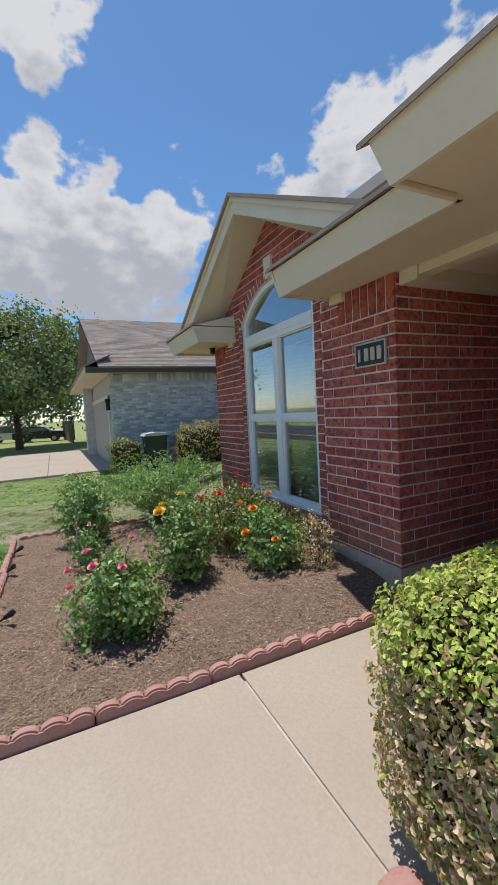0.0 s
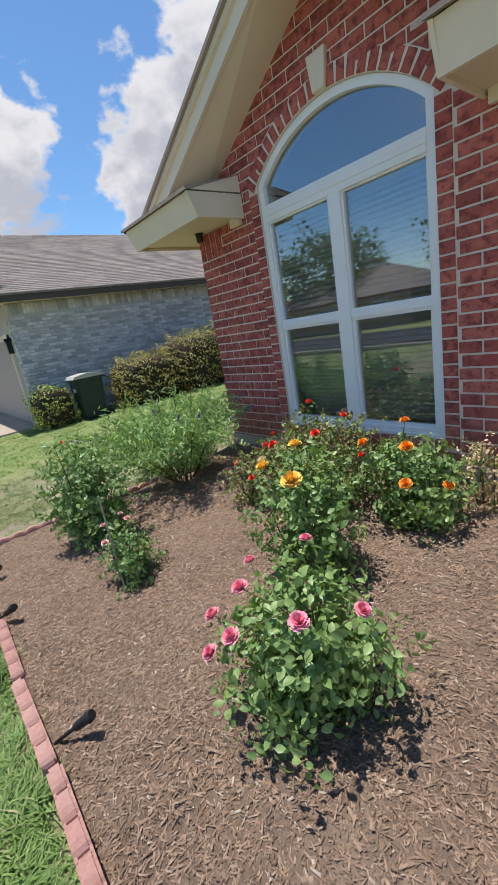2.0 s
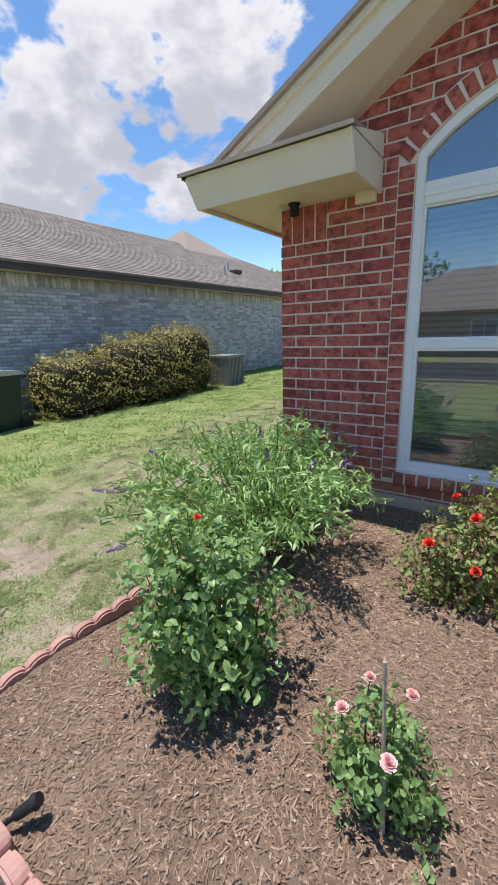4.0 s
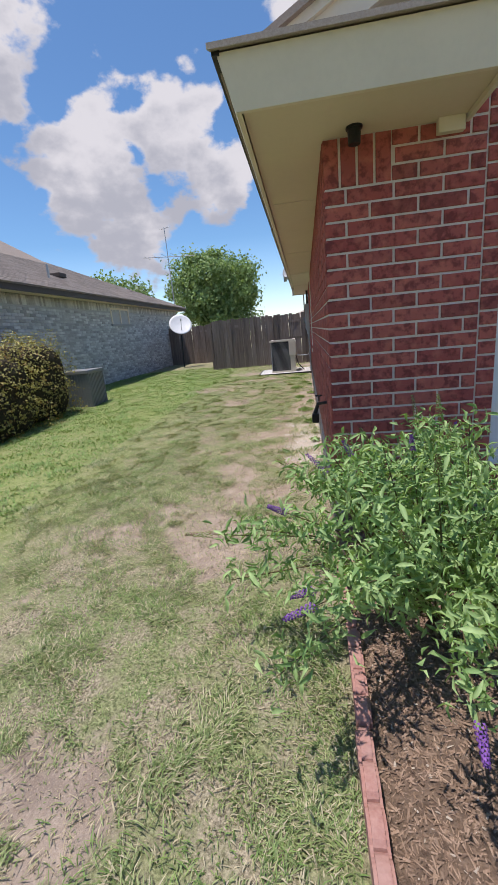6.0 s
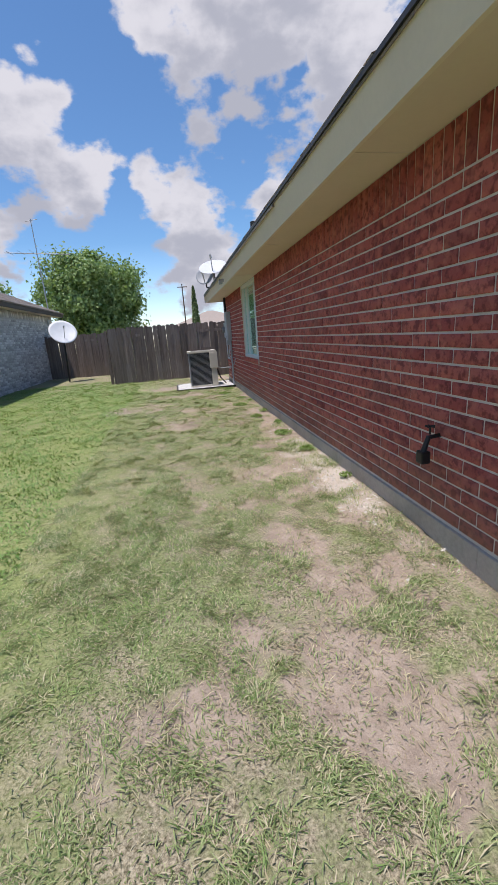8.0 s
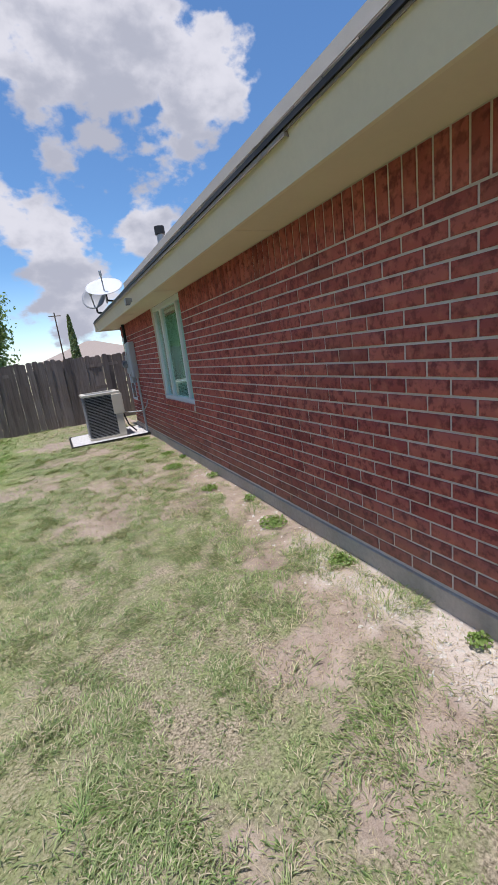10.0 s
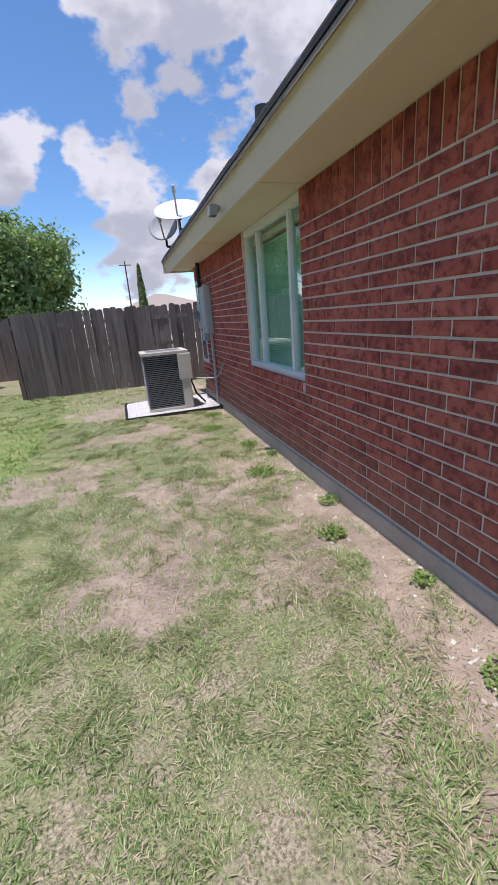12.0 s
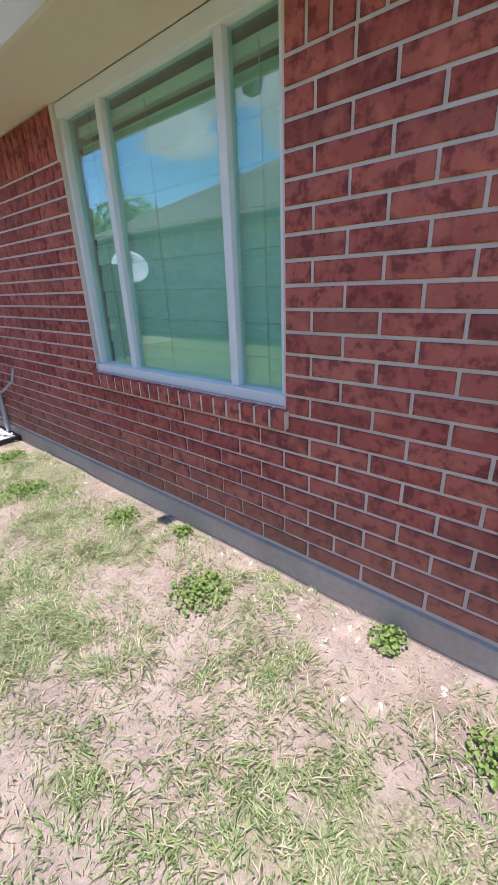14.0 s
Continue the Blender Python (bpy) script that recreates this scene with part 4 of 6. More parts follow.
def on_bed(n):
    x, y = rng.uniform(BX0 + .02, BX1 - .02, n), rng.uniform(BY0 + .02, -.06, n)
    return x, y, bed_z(x, y) + rng.uniform(-.002, .006, n)


scatter_chips(85000, "bark_chips", M_CHIP, on_bed, (.021, .0045, .004), "loose bark chips strewn over the bed", "mulch")
M_PALECHIP = speckled("pale_chip", (0.40, 0.33, 0.26), (0.56, 0.49, 0.41), 40, pieces=0.4)
scatter_chips(2600, "pale_wood_chips", M_PALECHIP, on_bed, (.014, .006, .004), "pale wood chips among the dark mulch", "mulch")


def edger():
    """A straight scalloped edging block, 0.61 long, five scallops, along +x."""
    e = thing("edging_block", 0, 0, 0, "weathered red concrete edging block with five scallops", "edging", "bed edging")
    pts, n = [(-.303, -.09)], 5
    for k in range(n):
        c = -.303 + (k + .5) * .1212
        for a in np.linspace(math.pi, 0, 9):
            pts.append((c + .0605 * math.cos(a), .035 + .036 * math.sin(a)))
    pts.append((.303, -.09))
    bm = prism(pts, "y", -.028, .028)
    es = [ed for ed in bm.edges if abs(ed.verts[0].co.y - ed.verts[1].co.y) < 1e-6 and max(ed.verts[0].co.z, ed.verts[1].co.z) > 0]
    bmesh.ops.bevel(bm, geom=es, offset=.010, segments=2, affect="EDGES")
    part("scalloped_block", bm, M_EDGER, e)
    return e


first = edger()
spots = []
y = -2.55
while y < -.2:
    spots.append((BX1 + .01 + rng.normal(0, .006), y, math.pi / 2 + rng.normal(0, .012)))
    y += .612
x = .30
while x < 3.6:
    spots.append((x, BY0 - .01 + rng.normal(0, .008), rng.normal(0, .014)))
    x += .612
y = -2.52
while y < -.2:
    spots.append((BX0 - .02 + rng.normal(0, .008), y, math.pi / 2 + rng.normal(0, .02)))
    y += .612
spots.append((BX1 + .01, -.237, math.pi / 2))
for k, (x, y, a) in enumerate(spots):
    m = Matrix.Translation((x, y, -.245 + rng.normal(0, .005))) @ Matrix.Rotation(a, 4, "Z") @ Matrix.Rotation(rng.normal(0, .02), 4, "Y")
    if k == 0:
        first.matrix_basis = m
    else:
        copy_thing(first, m @ Matrix.Diagonal((.62 if k == len(spots) - 1 else 1.0, 1, 1, 1)))


# ---- grass ----
def blades(name, n, x0, x1, y0, y1, h0, h1, w, keep, label, lean=.8, material=None):
    """Lance-shaped blades, bent over, in tufts that lie their own way."""
    x, y = rng.uniform(x0, x1, n), rng.uniform(y0, y1, n)
    ok = keep(x, y)
    x, y = x[ok], y[ok]
    n = len(x)
    h = rng.uniform(h0, h1, n) * (.5 + 1.0 * vnoise(x, y, 4.5, 33))
    b = 9.0 * vnoise(x, y, 6.0, 34) + rng.normal(0, 1.1, n)
    reach = h * rng.uniform(.3, 1.6, n) * lean * 1.5
    lx, ly = np.cos(b) * reach, np.sin(b) * reach
    z = land(x, y) - .012
    ww = w * rng.uniform(.6, 1.3, n)
    wx, wy = -np.sin(b) * ww * .5, np.cos(b) * ww * .5
    V = np.stack([np.stack([x, y, z], -1),
                  np.stack([x + lx * .42 + wx, y + ly * .42 + wy, z + h * .66], -1), np.stack([x + lx * .42 - wx, y + ly * .42 - wy, z + h * .66], -1),
                  np.stack([x + lx, y + ly, z + h * .80], -1)], 1).reshape(-1, 3)
    k = 4 * np.arange(n)[:, None, None]
    F = (np.array([(0, 1, 2), (2, 1, 3)])[None] + k).reshape(-1, 3)
    return tagged(soup(name, V, F, material or M_GRASS), label, "grass", kind="stuff")


def lawn_free(x, y):
    free = ~((x > BX0 - .06) & (y > BY0 - .06) & (x < 3.8)) & ~((x > -.05) & (y > -.05)) & ~((x > 3.75) & (y < 1.2))
    free &= ~((x > -18) & (x < -7.15) & (y < -.6) & (y > -4.7))
    return free & ~((x > -1.62) & (x < 0) & (y > 9.35) & (y < 10.7))


def lawn_ok(x, y):
    g = .92 - .92 * bareness(x, y)
    g *= .12 + .80 * ease(.40, .66, vnoise(x, y, 5.5, 31) * .5 + vnoise(x, y, 15, 32) * .5)
    return lawn_free(x, y) & (rng.uniform(0, 1, len(x)) < g)


def green_ok(x, y):
    g = ease(.44, .66, vnoise(x, y, 2.1, 35) * .6 + vnoise(x, y, 7.0, 36) * .4) * (1 - .85 * bareness(x, y))
    return lawn_free(x, y) & (rng.uniform(0, 1, len(x)) < g)


blades("lawn_grass", 700000, -2.7, 0.02, -4.2, 4.2, .013, .040, .0042, lawn_ok, "short patchy lawn grass, part green and part dry")
blades("lawn_grass", 600000, -2.7, 0.0, 4.2, 9.8, .013, .040, .0042, lawn_ok, "short patchy lawn grass along the house")
blades("lawn_grass", 120000, -2.7, 0.0, -4.2, 9.8, .016, .044, .0040, green_ok, "fresher green grass growing in clumps", material=M_GREENGRASS)
blades("lawn_grass", 150000, -8.2, -2.7, -5.0, 14.0, .02, .05, .013, lawn_free, "short green lawn grass between the houses", material=M_GREENGRASS)
blades("lawn_grass", 90000, 0.0, 3.8, -4.3, -2.9, .03, .07, .006, lawn_free, "bright green grass beside the edging", material=M_GREENGRASS)
blades("lawn_grass", 60000, -20, 3.5, -14.0, -4.2, .03, .06, .03, lawn_ok, "front lawn grass towards the street")
blades("lawn_grass", 16000, -3.6, 0, 9.8, 13.2, .03, .07, .012, lawn_ok, "lawn grass before the fence")


def straw_ok(x, y):
    dry = ease(.38, .68, vnoise(x, y, 1.6, 51) * .55 + vnoise(x, y, 5.0, 52) * .45) * (.35 + .65 * ease(-1.5, .5, -np.abs(x + .9)))
    return lawn_ok(x, y) & (rng.uniform(0, 1, len(x)) < dry) | (rng.uniform(0, 1, len(x)) < .22 * bareness(x, y)) & (x < -.06) & (y > -4) & (y < 9.4)


blades("dry_grass", 360000, -2.7, 0.02, -4.2, 9.4, .008, .026, .0036, straw_ok, "dry straw-coloured grass lying in the lawn", 1.3, M_STRAW)


def tufts(n, x0, x1, y0, y1, h0, h1, w, label, name="weed_tuft"):
    cx, cy = rng.uniform(x0, x1, n), rng.uniform(y0, y1, n)

    def near(x, y):
        d = np.min(np.hypot(x[:, None] - cx, y[:, None] - cy), axis=1)
        return (d < .11) & (x < -.04)
    return blades(name, n * 380, x0 - .1, x1 + .1, y0 - .1, y1 + .1, h0, h1, w, near, label, lean=.9)


tufts(34, -.85, -.12, 1.2, 9.2, .02, .06, .0045, "green weed tufts along the foundation")
tufts(8, -.95, -.3, 2.2, 6.0, .03, .075, .0055, "taller grass tufts on the bare clay")


def on_strip(n):
    x, y = rng.uniform(-.5, -.05, n), rng.uniform(.3, 9.0, n)
    ok = rng.uniform(0, 1, n) < .12 + .88 * rubbly(x, y)
    x, y = x[ok], y[ok]
    x, y = np.resize(x, n), np.resize(y, n)
    return x, y, land(x, y) - .015


M_GRAVEL = speckled("pale_gravel", (0.50, 0.46, 0.40), (0.75, 0.72, 0.67), 60, pieces=0.4)
scatter_chips(1500, "pale_pebbles", M_GRAVEL, on_strip, (.018, .014, .009), "pale crushed stone along the foundation", "gravel")

M_GLASSY = plain("meter_glass", (0.20, 0.21, 0.22), .12, vary=.1)


# ---- plants ----
def leaf_cloud(name, centres, normals, size, material, parent, slim=.55, fold=.25, droop=.2, label=""):
    """Leaves with a folded midrib: six points each."""
    n = len(centres)
    out = np.asarray(normals) + rng.normal(0, .75, (n, 3))
    out[:, 2] += .25
    out /= np.linalg.norm(out, axis=1)[:, None]
    ax = np.cross(out, rng.normal(0, 1, (n, 3)))
    ax /= np.linalg.norm(ax, axis=1)[:, None] + 1e-9
    side = np.cross(out, ax)
    L = (size * rng.uniform(.65, 1.25, n))[:, None]
    W = L * slim
    c = np.asarray(centres)
    root, tip = c - ax * L * .5, c + ax * L * .5 - out * L * droop
    mid = c + ax * L * .02
    up = out * W * fold
    V = np.stack([root, c - ax * L * .22 - side * W * .42 + up * .7, c - ax * L * .22 + side * W * .42 + up * .7, c + ax * L * .12 - side * W * .5 + up,
                  c + ax * L * .12 + side * W * .5 + up, tip, mid], 1)
    F = np.array([(0, 1, 6), (0, 6, 2), (1, 3, 6), (2, 6, 4), (3, 5, 6), (4, 6, 5)])
    k = 7 * np.arange(n)[:, None, None]
    return soup(name, V.reshape(-1, 3), (F[None] + k).reshape(-1, 3), material, parent, label)


def flower(parent, p, r, material, name="bloom", label=""):
    """A full rose: three rings of cupped petals."""
    vs, fs = [], []
    up = (Vector(p) - Vector((parent.location.x, parent.location.y, p[2] - .55))).normalized()
    q = up.to_track_quat("Z", "Y")
    for ring, (cnt, rad, lift) in enumerate(((8, 1.05, .22), (7, .92, .50), (6, .72, .74), (5, .50, .88), (4, .28, .95), (3, .12, .98))):
        for k in range(cnt):
            a = 2 * math.pi * (k + .4 * ring) / cnt + rng.uniform(-.2, .2)
            w = 6.0 / cnt
            pts = [(0, 0, -.2), (rad * .7 * math.cos(a - w * .6), rad * .7 * math.sin(a - w * .6), lift * .5), (rad * math.cos(a - w * .35), rad * math.sin(a - w * .35), lift),
                   (rad * 1.05 * math.cos(a + w * .35), rad * 1.05 * math.sin(a + w * .35), lift * .95), (rad * .7 * math.cos(a + w * .6), rad * .7 * math.sin(a + w * .6), lift * .5)]
            i = len(vs)
            vs += [tuple(Vector(p) + q @ (Vector(v) * r)) for v in pts]
            fs += [(i, i + 1, i + 4), (i + 1, i + 2, i + 4), (i + 2, i + 3, i + 4)]
    return soup(name, vs, fs, material, parent, label)


def petal_material(name, a, b):
    m = Mat(name, .6, spec=.2)
    m.color(m.mix(m.n.new("ShaderNodeNewGeometry").outputs["Random Per Island"], a, b))
    m.bump(m.noise(120, 3), .3, .003)
    return m.m


M_PINK = petal_material("pink_petal", (0.80, 0.20, 0.30), (0.88, 0.42, 0.48))
M_RED = petal_material("red_petal", (0.72, 0.045, 0.03), (0.85, 0.14, 0.08))
M_ORANGE = petal_material("orange_petal", (0.85, 0.26, 0.03), (0.9, 0.42, 0.06))
M_YELLOW = petal_material("yellow_petal", (0.88, 0.50, 0.06), (0.92, 0.66, 0.16))
M_CREAM = petal_material("cream_petal", (0.82, 0.66, 0.42), (0.88, 0.76, 0.55))
M_PALEPINK = petal_material("pale_pink_petal", (0.80, 0.42, 0.42), (0.86, 0.58, 0.54))
M_PURPLE = petal_material("purple_floret", (0.13, 0.05, 0.25), (0.27, 0.12, 0.42))


def rose(x, y, h, r, leaves, leaf_mat, leaf, blooms, label, name="rose_bush", skew=(0, 0), low=.12, shape=.8):
    """A rose: canes from one foot, leaflets in sprays of five, blooms at the cane ends."""
    z0 = float(bed_z(x, y)) - .02
    b = thing(name, x, y, z0, label, "rose bush", "roses in the bed")
    ends, cs, ns = [], [], []
    canes = max(7, int(14 * r / .35))
    for k in range(canes):
        a, d = 2.4 * k + rng.uniform(-.4, .4), r * math.sqrt((k + .6) / canes) * .95
        top = h * (1.0 - .45 * (d / r) ** 2) * rng.uniform(.78, 1.04)
        tip = Vector((x + skew[0] * top / h + d * math.cos(a), y + skew[1] * top / h + d * math.sin(a), z0 + top))
        foot = Vector((x + .04 * math.cos(a), y + .04 * math.sin(a), z0 - .02))
        bend = foot.lerp(tip, .5) + Vector((.12 * d * math.cos(a), .12 * d * math.sin(a), -.03))
        bm = rod(foot, bend, .006, .005, 6)
        rod(bend, tip, .005, .002, 6, bm)
        part("cane", bm, M_STEM, b)
        ends.append(tip)
        per = leaves * 5 // 2 // canes // 5
        for j in range(per):
            t = low + (1 - low) * rng.uniform(0, 1) ** shape
            p = foot.lerp(bend, t * 2) if t < .5 else bend.lerp(tip, t * 2 - 1)
            g = Vector(rng.normal(0, 1, 3)) * (.19 * r + .015)
            g.z *= .6
            hub = p + g
            hub.z = max(hub.z, z0 + .05)
            w = (hub - Vector((x, y, z0 + h * .45)))
            w = w.normalized() if w.length > 0 else Vector((0, 0, 1))
            sx = w.cross(Vector((0, 0, 1))).normalized() if abs(w.z) < .99 else Vector((1, 0, 0))
            for q, s in ((.0, 0), (.5, 1), (.5, -1), (.95, .9), (.95, -.9)):
                cs.append(hub + w * leaf * (1.1 - q * 1.2) + sx * s * leaf * .62)
                ns.append(w)
    leaf_cloud("foliage", np.array([tuple(c) for c in cs]), np.array([tuple(c) for c in ns]), leaf * .92, leaf_mat, b, slim=.60, fold=.18, droop=.12)
    for k, (fx, fy, fz, fr, mat) in enumerate(blooms):
        p = (x + fx, y + fy, z0 + fz)
        near = min(ends, key=lambda e: (e - Vector(p)).length)
        part("flower_stalk", rod(near, p, .0025, .002, 5), M_STEM, b)
        flower(b, p, fr * .92, mat)
    return b


rose(2.96, -2.00, .58, .29, 1250, M_ROSELEAF, .046, [(-.27, -.22, .40, .036, M_PINK), (-.02, -.30, .50, .035, M_PINK), (.16, -.16, .56, .036, M_PINK), (-.10, -.18, .58, .034, M_PINK),
     (-.30, .02, .50, .032, M_PINK), (-.20, -.30, .32, .036, M_PINK), (.28, .0, .56, .030, M_PINK), (-.05, .12, .64, .028, M_PINK)], "green rose bush with small pink blooms", shape=.7)
rose(2.44, -1.38, .74, .27, 1150, M_ROSELEAF, .045, [(-.18, -.12, .64, .046, M_YELLOW), (.14, -.22, .66, .056, M_YELLOW), (-.05, .02, .74, .042, M_YELLOW), (-.30, -.02, .62, .040, M_CREAM)],
     "upright rose bush with yellow blooms", shape=.7)
rose(2.66, -.64, .62, .31, 1250, M_ROSELEAF, .042, [(-.22, -.18, .56, .042, M_ORANGE), (.08, -.20, .58, .042, M_ORANGE), (.12, -.30, .40, .040, M_ORANGE), (-.05, .02, .66, .036, M_ORANGE), (.26, -.10, .34, .036, M_ORANGE), (-.3, -.1, .44, .03, M_RED)],
     "bushy rose with bright orange blooms by the window", shape=.7)
rose(1.92, -.70, .70, .44, 2000, M_OLDLEAF, .038, [(-.30, -.22, .48, .034, M_RED), (-.10, -.32, .54, .040, M_RED), (-.42, -.02, .50, .030, M_RED), (-.12, .12, .74, .036, M_RED), (.20, -.20, .62, .036, M_RED),
     (-.44, -.18, .28, .036, M_RED), (.02, -.38, .40, .036, M_RED), (.25, .05, .68, .03, M_RED)], "wide rose bush with red blooms and browning leaf tips", shape=.65)
rose(1.55, -.95, .48, .26, 700, M_OLDLEAF, .036, [(-.12, -.12, .36, .036, M_RED), (.10, -.18, .30, .03, M_RED)], "low rose with red blooms under the window", shape=.7)
rose(.76, -2.04, .92, .29, 1500, M_DARKLEAF, .046, [(.05, -.1, .86, .016, M_RED)], "tall dark green rose bush without open blooms", skew=(-.05, 0), shape=.75)
rose(1.49, -2.12, .42, .15, 480, M_DARKLEAF, .036, [(-.10, -.06, .40, .024, M_PALEPINK), (.06, -.12, .36, .026, M_PALEPINK), (.08, .04, .46, .022, M_PALEPINK), (-.05, .05, .45, .02, M_PALEPINK)], "small young rose with pale pink buds", shape=.7)
rose(2.98, -.36, .50, .17, 380, M_HEDGEDRY, .026, [], "dried shrub with brown leaves by the wall", name="dry_shrub", shape=.6)
stake = thing("plant_stake", 1.54, -2.2, -.2, "thin pale wooden plant stake beside the young rose", "plant stake")
part("cane", rod((1.54, -2.2, -.22), (1.51, -2.19, .40), .008, .006, 6), M_PALECHIP, stake)


def butterfly_bush():
    x, y = .40, -1.02
    z0 = float(bed_z(x, y)) - .02
    b = thing("butterfly_bush", x, y, z0, "sprawling butterfly bush with narrow leaves and purple flower spikes", "shrub")
    cs, ns = [], []
    for k in range(58):
        a, d = 2.4 * k + rng.uniform(-.3, .3), 1.10 * math.sqrt((k + 1) / 58)
        top = .95 * (1 - .45 * d * d) * rng.uniform(.75, 1.08)
        reach = d * (.95 if math.sin(a) < 0 else .8)
        tip = Vector((x - .12 * d + reach * .92 * math.cos(a), min(y + reach * math.sin(a), -.10), z0 + max(top, .25)))
        foot = Vector((x + .10 * math.cos(a), y + .10 * math.sin(a), z0))
        bend = foot.lerp(tip, .55) + Vector((0, 0, .16 * d))
        bm = rod(foot, bend, .006, .004, 5)
        rod(bend, tip, .004, .0018, 5, bm)
        part("branch", bm, M_STEM, b)
        for j in range(150):
            t = rng.uniform(.12, 1.0) ** .8
            p = foot.lerp(bend, t / .55) if t < .55 else bend.lerp(tip, (t - .55) / .45)
            w = Vector((math.cos(2.1 * j), math.sin(2.1 * j), .35))
            c = p + w * .045 + Vector(rng.normal(0, .035, 3))
            if c.y > -.06:
                c.y = -.06
            cs.append(tuple(c)), ns.append(tuple(w))
        if k % 2 == 1:
            axis = (tip - bend).normalized()
            end = tip + axis * rng.uniform(.07, .15)
            vs, fs = [], []
            for q in range(70):
                s = q / 70
                o = axis.orthogonal().normalized()
                o.rotate(Matrix.Rotation(q * 2.4, 3, axis))
                c = tip.lerp(end, s) + o * .013 * (1 - .6 * s)
                i = len(vs)
                t1, t2 = axis.cross(o), axis
                vs += [tuple(c + o * .004), tuple(c + t1 * .005), tuple(c - t1 * .003 + t2 * .005), tuple(c - t1 * .003 - t2 * .004)]
                fs += [(i, i + 1, i + 2), (i, i + 2, i + 3), (i, i + 3, i + 1)]
            soup("flower_spike", vs, fs, M_PURPLE if k % 4 == 1 else M_OLDLEAF, b, "" if k % 4 == 1 else "faded brown spike")
    leaf_cloud("foliage", np.array(cs), np.array(ns), .062, M_BUDDLEIA, b, slim=.23, fold=.3, droop=.3)
    return b


butterfly_bush()


def clipped_hedge(name, x0, x1, y0, y1, z0, z1, n, leaf, mats, label, lump=.06, inner=(0.05, 0.045, 0.02), group=""):
    """A hedge of leaves on a rounded box, over a solid dark core."""
    cx, cy = (x0 + x1) / 2, (y0 + y1) / 2
    b = thing(name, cx, cy, z0, label, "hedge", group)
    hx, hy, hz = (x1 - x0) / 2, (y1 - y0) / 2, (z1 - z0) / 2
    d = rng.normal(0, 1, (n, 3))
    d /= np.linalg.norm(d, axis=1)[:, None]
    p = 5.0
    s = (np.abs(d[:, 0]) ** p + np.abs(d[:, 1]) ** p + np.abs(d[:, 2]) ** p) ** (-1 / p)
    q = d * s[:, None]
    depth = 1 - .16 * rng.uniform(0, 1, n) ** 1.5
    lumps = 1 + lump * 2 * (vnoise(q[:, 0] * hx * 2 + q[:, 2] * 3 + 9, q[:, 1] * hy * 2 + q[:, 2] * 2 + 5, 2.3, 41) - .5)
    P = q * (depth * lumps)[:, None] * np.array([hx, hy, hz]) + np.array([cx, cy, z0 + hz])
    P[:, 2] = np.maximum(P[:, 2], z0 + .02)
    # closed dark solid that fills the hedge behind its leaves
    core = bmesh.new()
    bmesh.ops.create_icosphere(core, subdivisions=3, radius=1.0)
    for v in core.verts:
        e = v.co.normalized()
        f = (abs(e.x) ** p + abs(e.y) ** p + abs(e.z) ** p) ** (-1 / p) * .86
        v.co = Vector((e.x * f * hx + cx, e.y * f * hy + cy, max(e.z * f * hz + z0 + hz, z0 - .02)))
    part("dark_core", core, M_HEDGECORE, b)
    if len(mats) == 1:
        leaf_cloud("foliage", P, q, leaf, mats[0], b)
    else:
        dry = (q[:, 2] < .6 + .5 * (vnoise(P[:, 0] + P[:, 2], P[:, 1] - P[:, 2], 4, 8) - .5)) & (rng.uniform(0, 1, n) < .92)
        leaf_cloud("foliage", P[~dry], q[~dry], leaf, mats[0], b)
        leaf_cloud("dry_foliage", P[dry], q[dry], leaf, mats[1], b, label="dry brown leaves on the flank")
    return b


M_HEDGECORE = speckled("dark_hedge_core", (0.03, 0.026, 0.014), (0.08, 0.065, 0.04), 60, stretch=(1, 1, .4), bump=1.0, dist=.03)
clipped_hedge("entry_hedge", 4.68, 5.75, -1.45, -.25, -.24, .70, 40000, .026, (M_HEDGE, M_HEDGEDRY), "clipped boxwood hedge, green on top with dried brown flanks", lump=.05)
rock = bmesh.new()
bmesh.ops.create_icosphere(rock, subdivisions=3, radius=.075, matrix=Matrix.Translation((5.0, -1.50, -.21)) @ Matrix.Diagonal((1.0, 1.2, .8, 1)))
for v in rock.verts:
    v.co += Vector((noise.noise(v.co * 14), noise.noise(v.co * 14 + Vector((3, 1, 2))), noise.noise(v.co * 14 + Vector((7, 4, 5))))) * .02
tagged(part("edging_stone", rock, M_EDGER, smooth=True), "rounded red stone at the foot of the hedge", "stone")


def solar_light(x, y, a):
    z = float(bed_z(x, max(y, BY0)))
    m = Matrix.Translation((x, y, z + .075)) @ Matrix.Rotation(a, 4, "Z") @ Matrix.Rotation(radians(58), 4, "Y")
    s = thing("solar_light", x, y, z, "fallen black plastic solar path light", "garden light", "solar lights")
    for nm, bm, mt in (("stake", rod((0, 0, -.16), (0, 0, -.02), .006, .009, 8), M_BLACK), ("lens", rod((0, 0, -.02), (0, 0, .05), .018, .021, 14), M_BLACK), ("cap", rod((0, 0, .05), (0, 0, .07), .026, .020, 16), M_BLACK)):
        bm.transform(m)
        part(nm, bm, mt, s)


solar_light(2.38, -2.74, .9)
solar_light(1.25, -2.81, .7)
solar_light(.56, -2.79, .8)


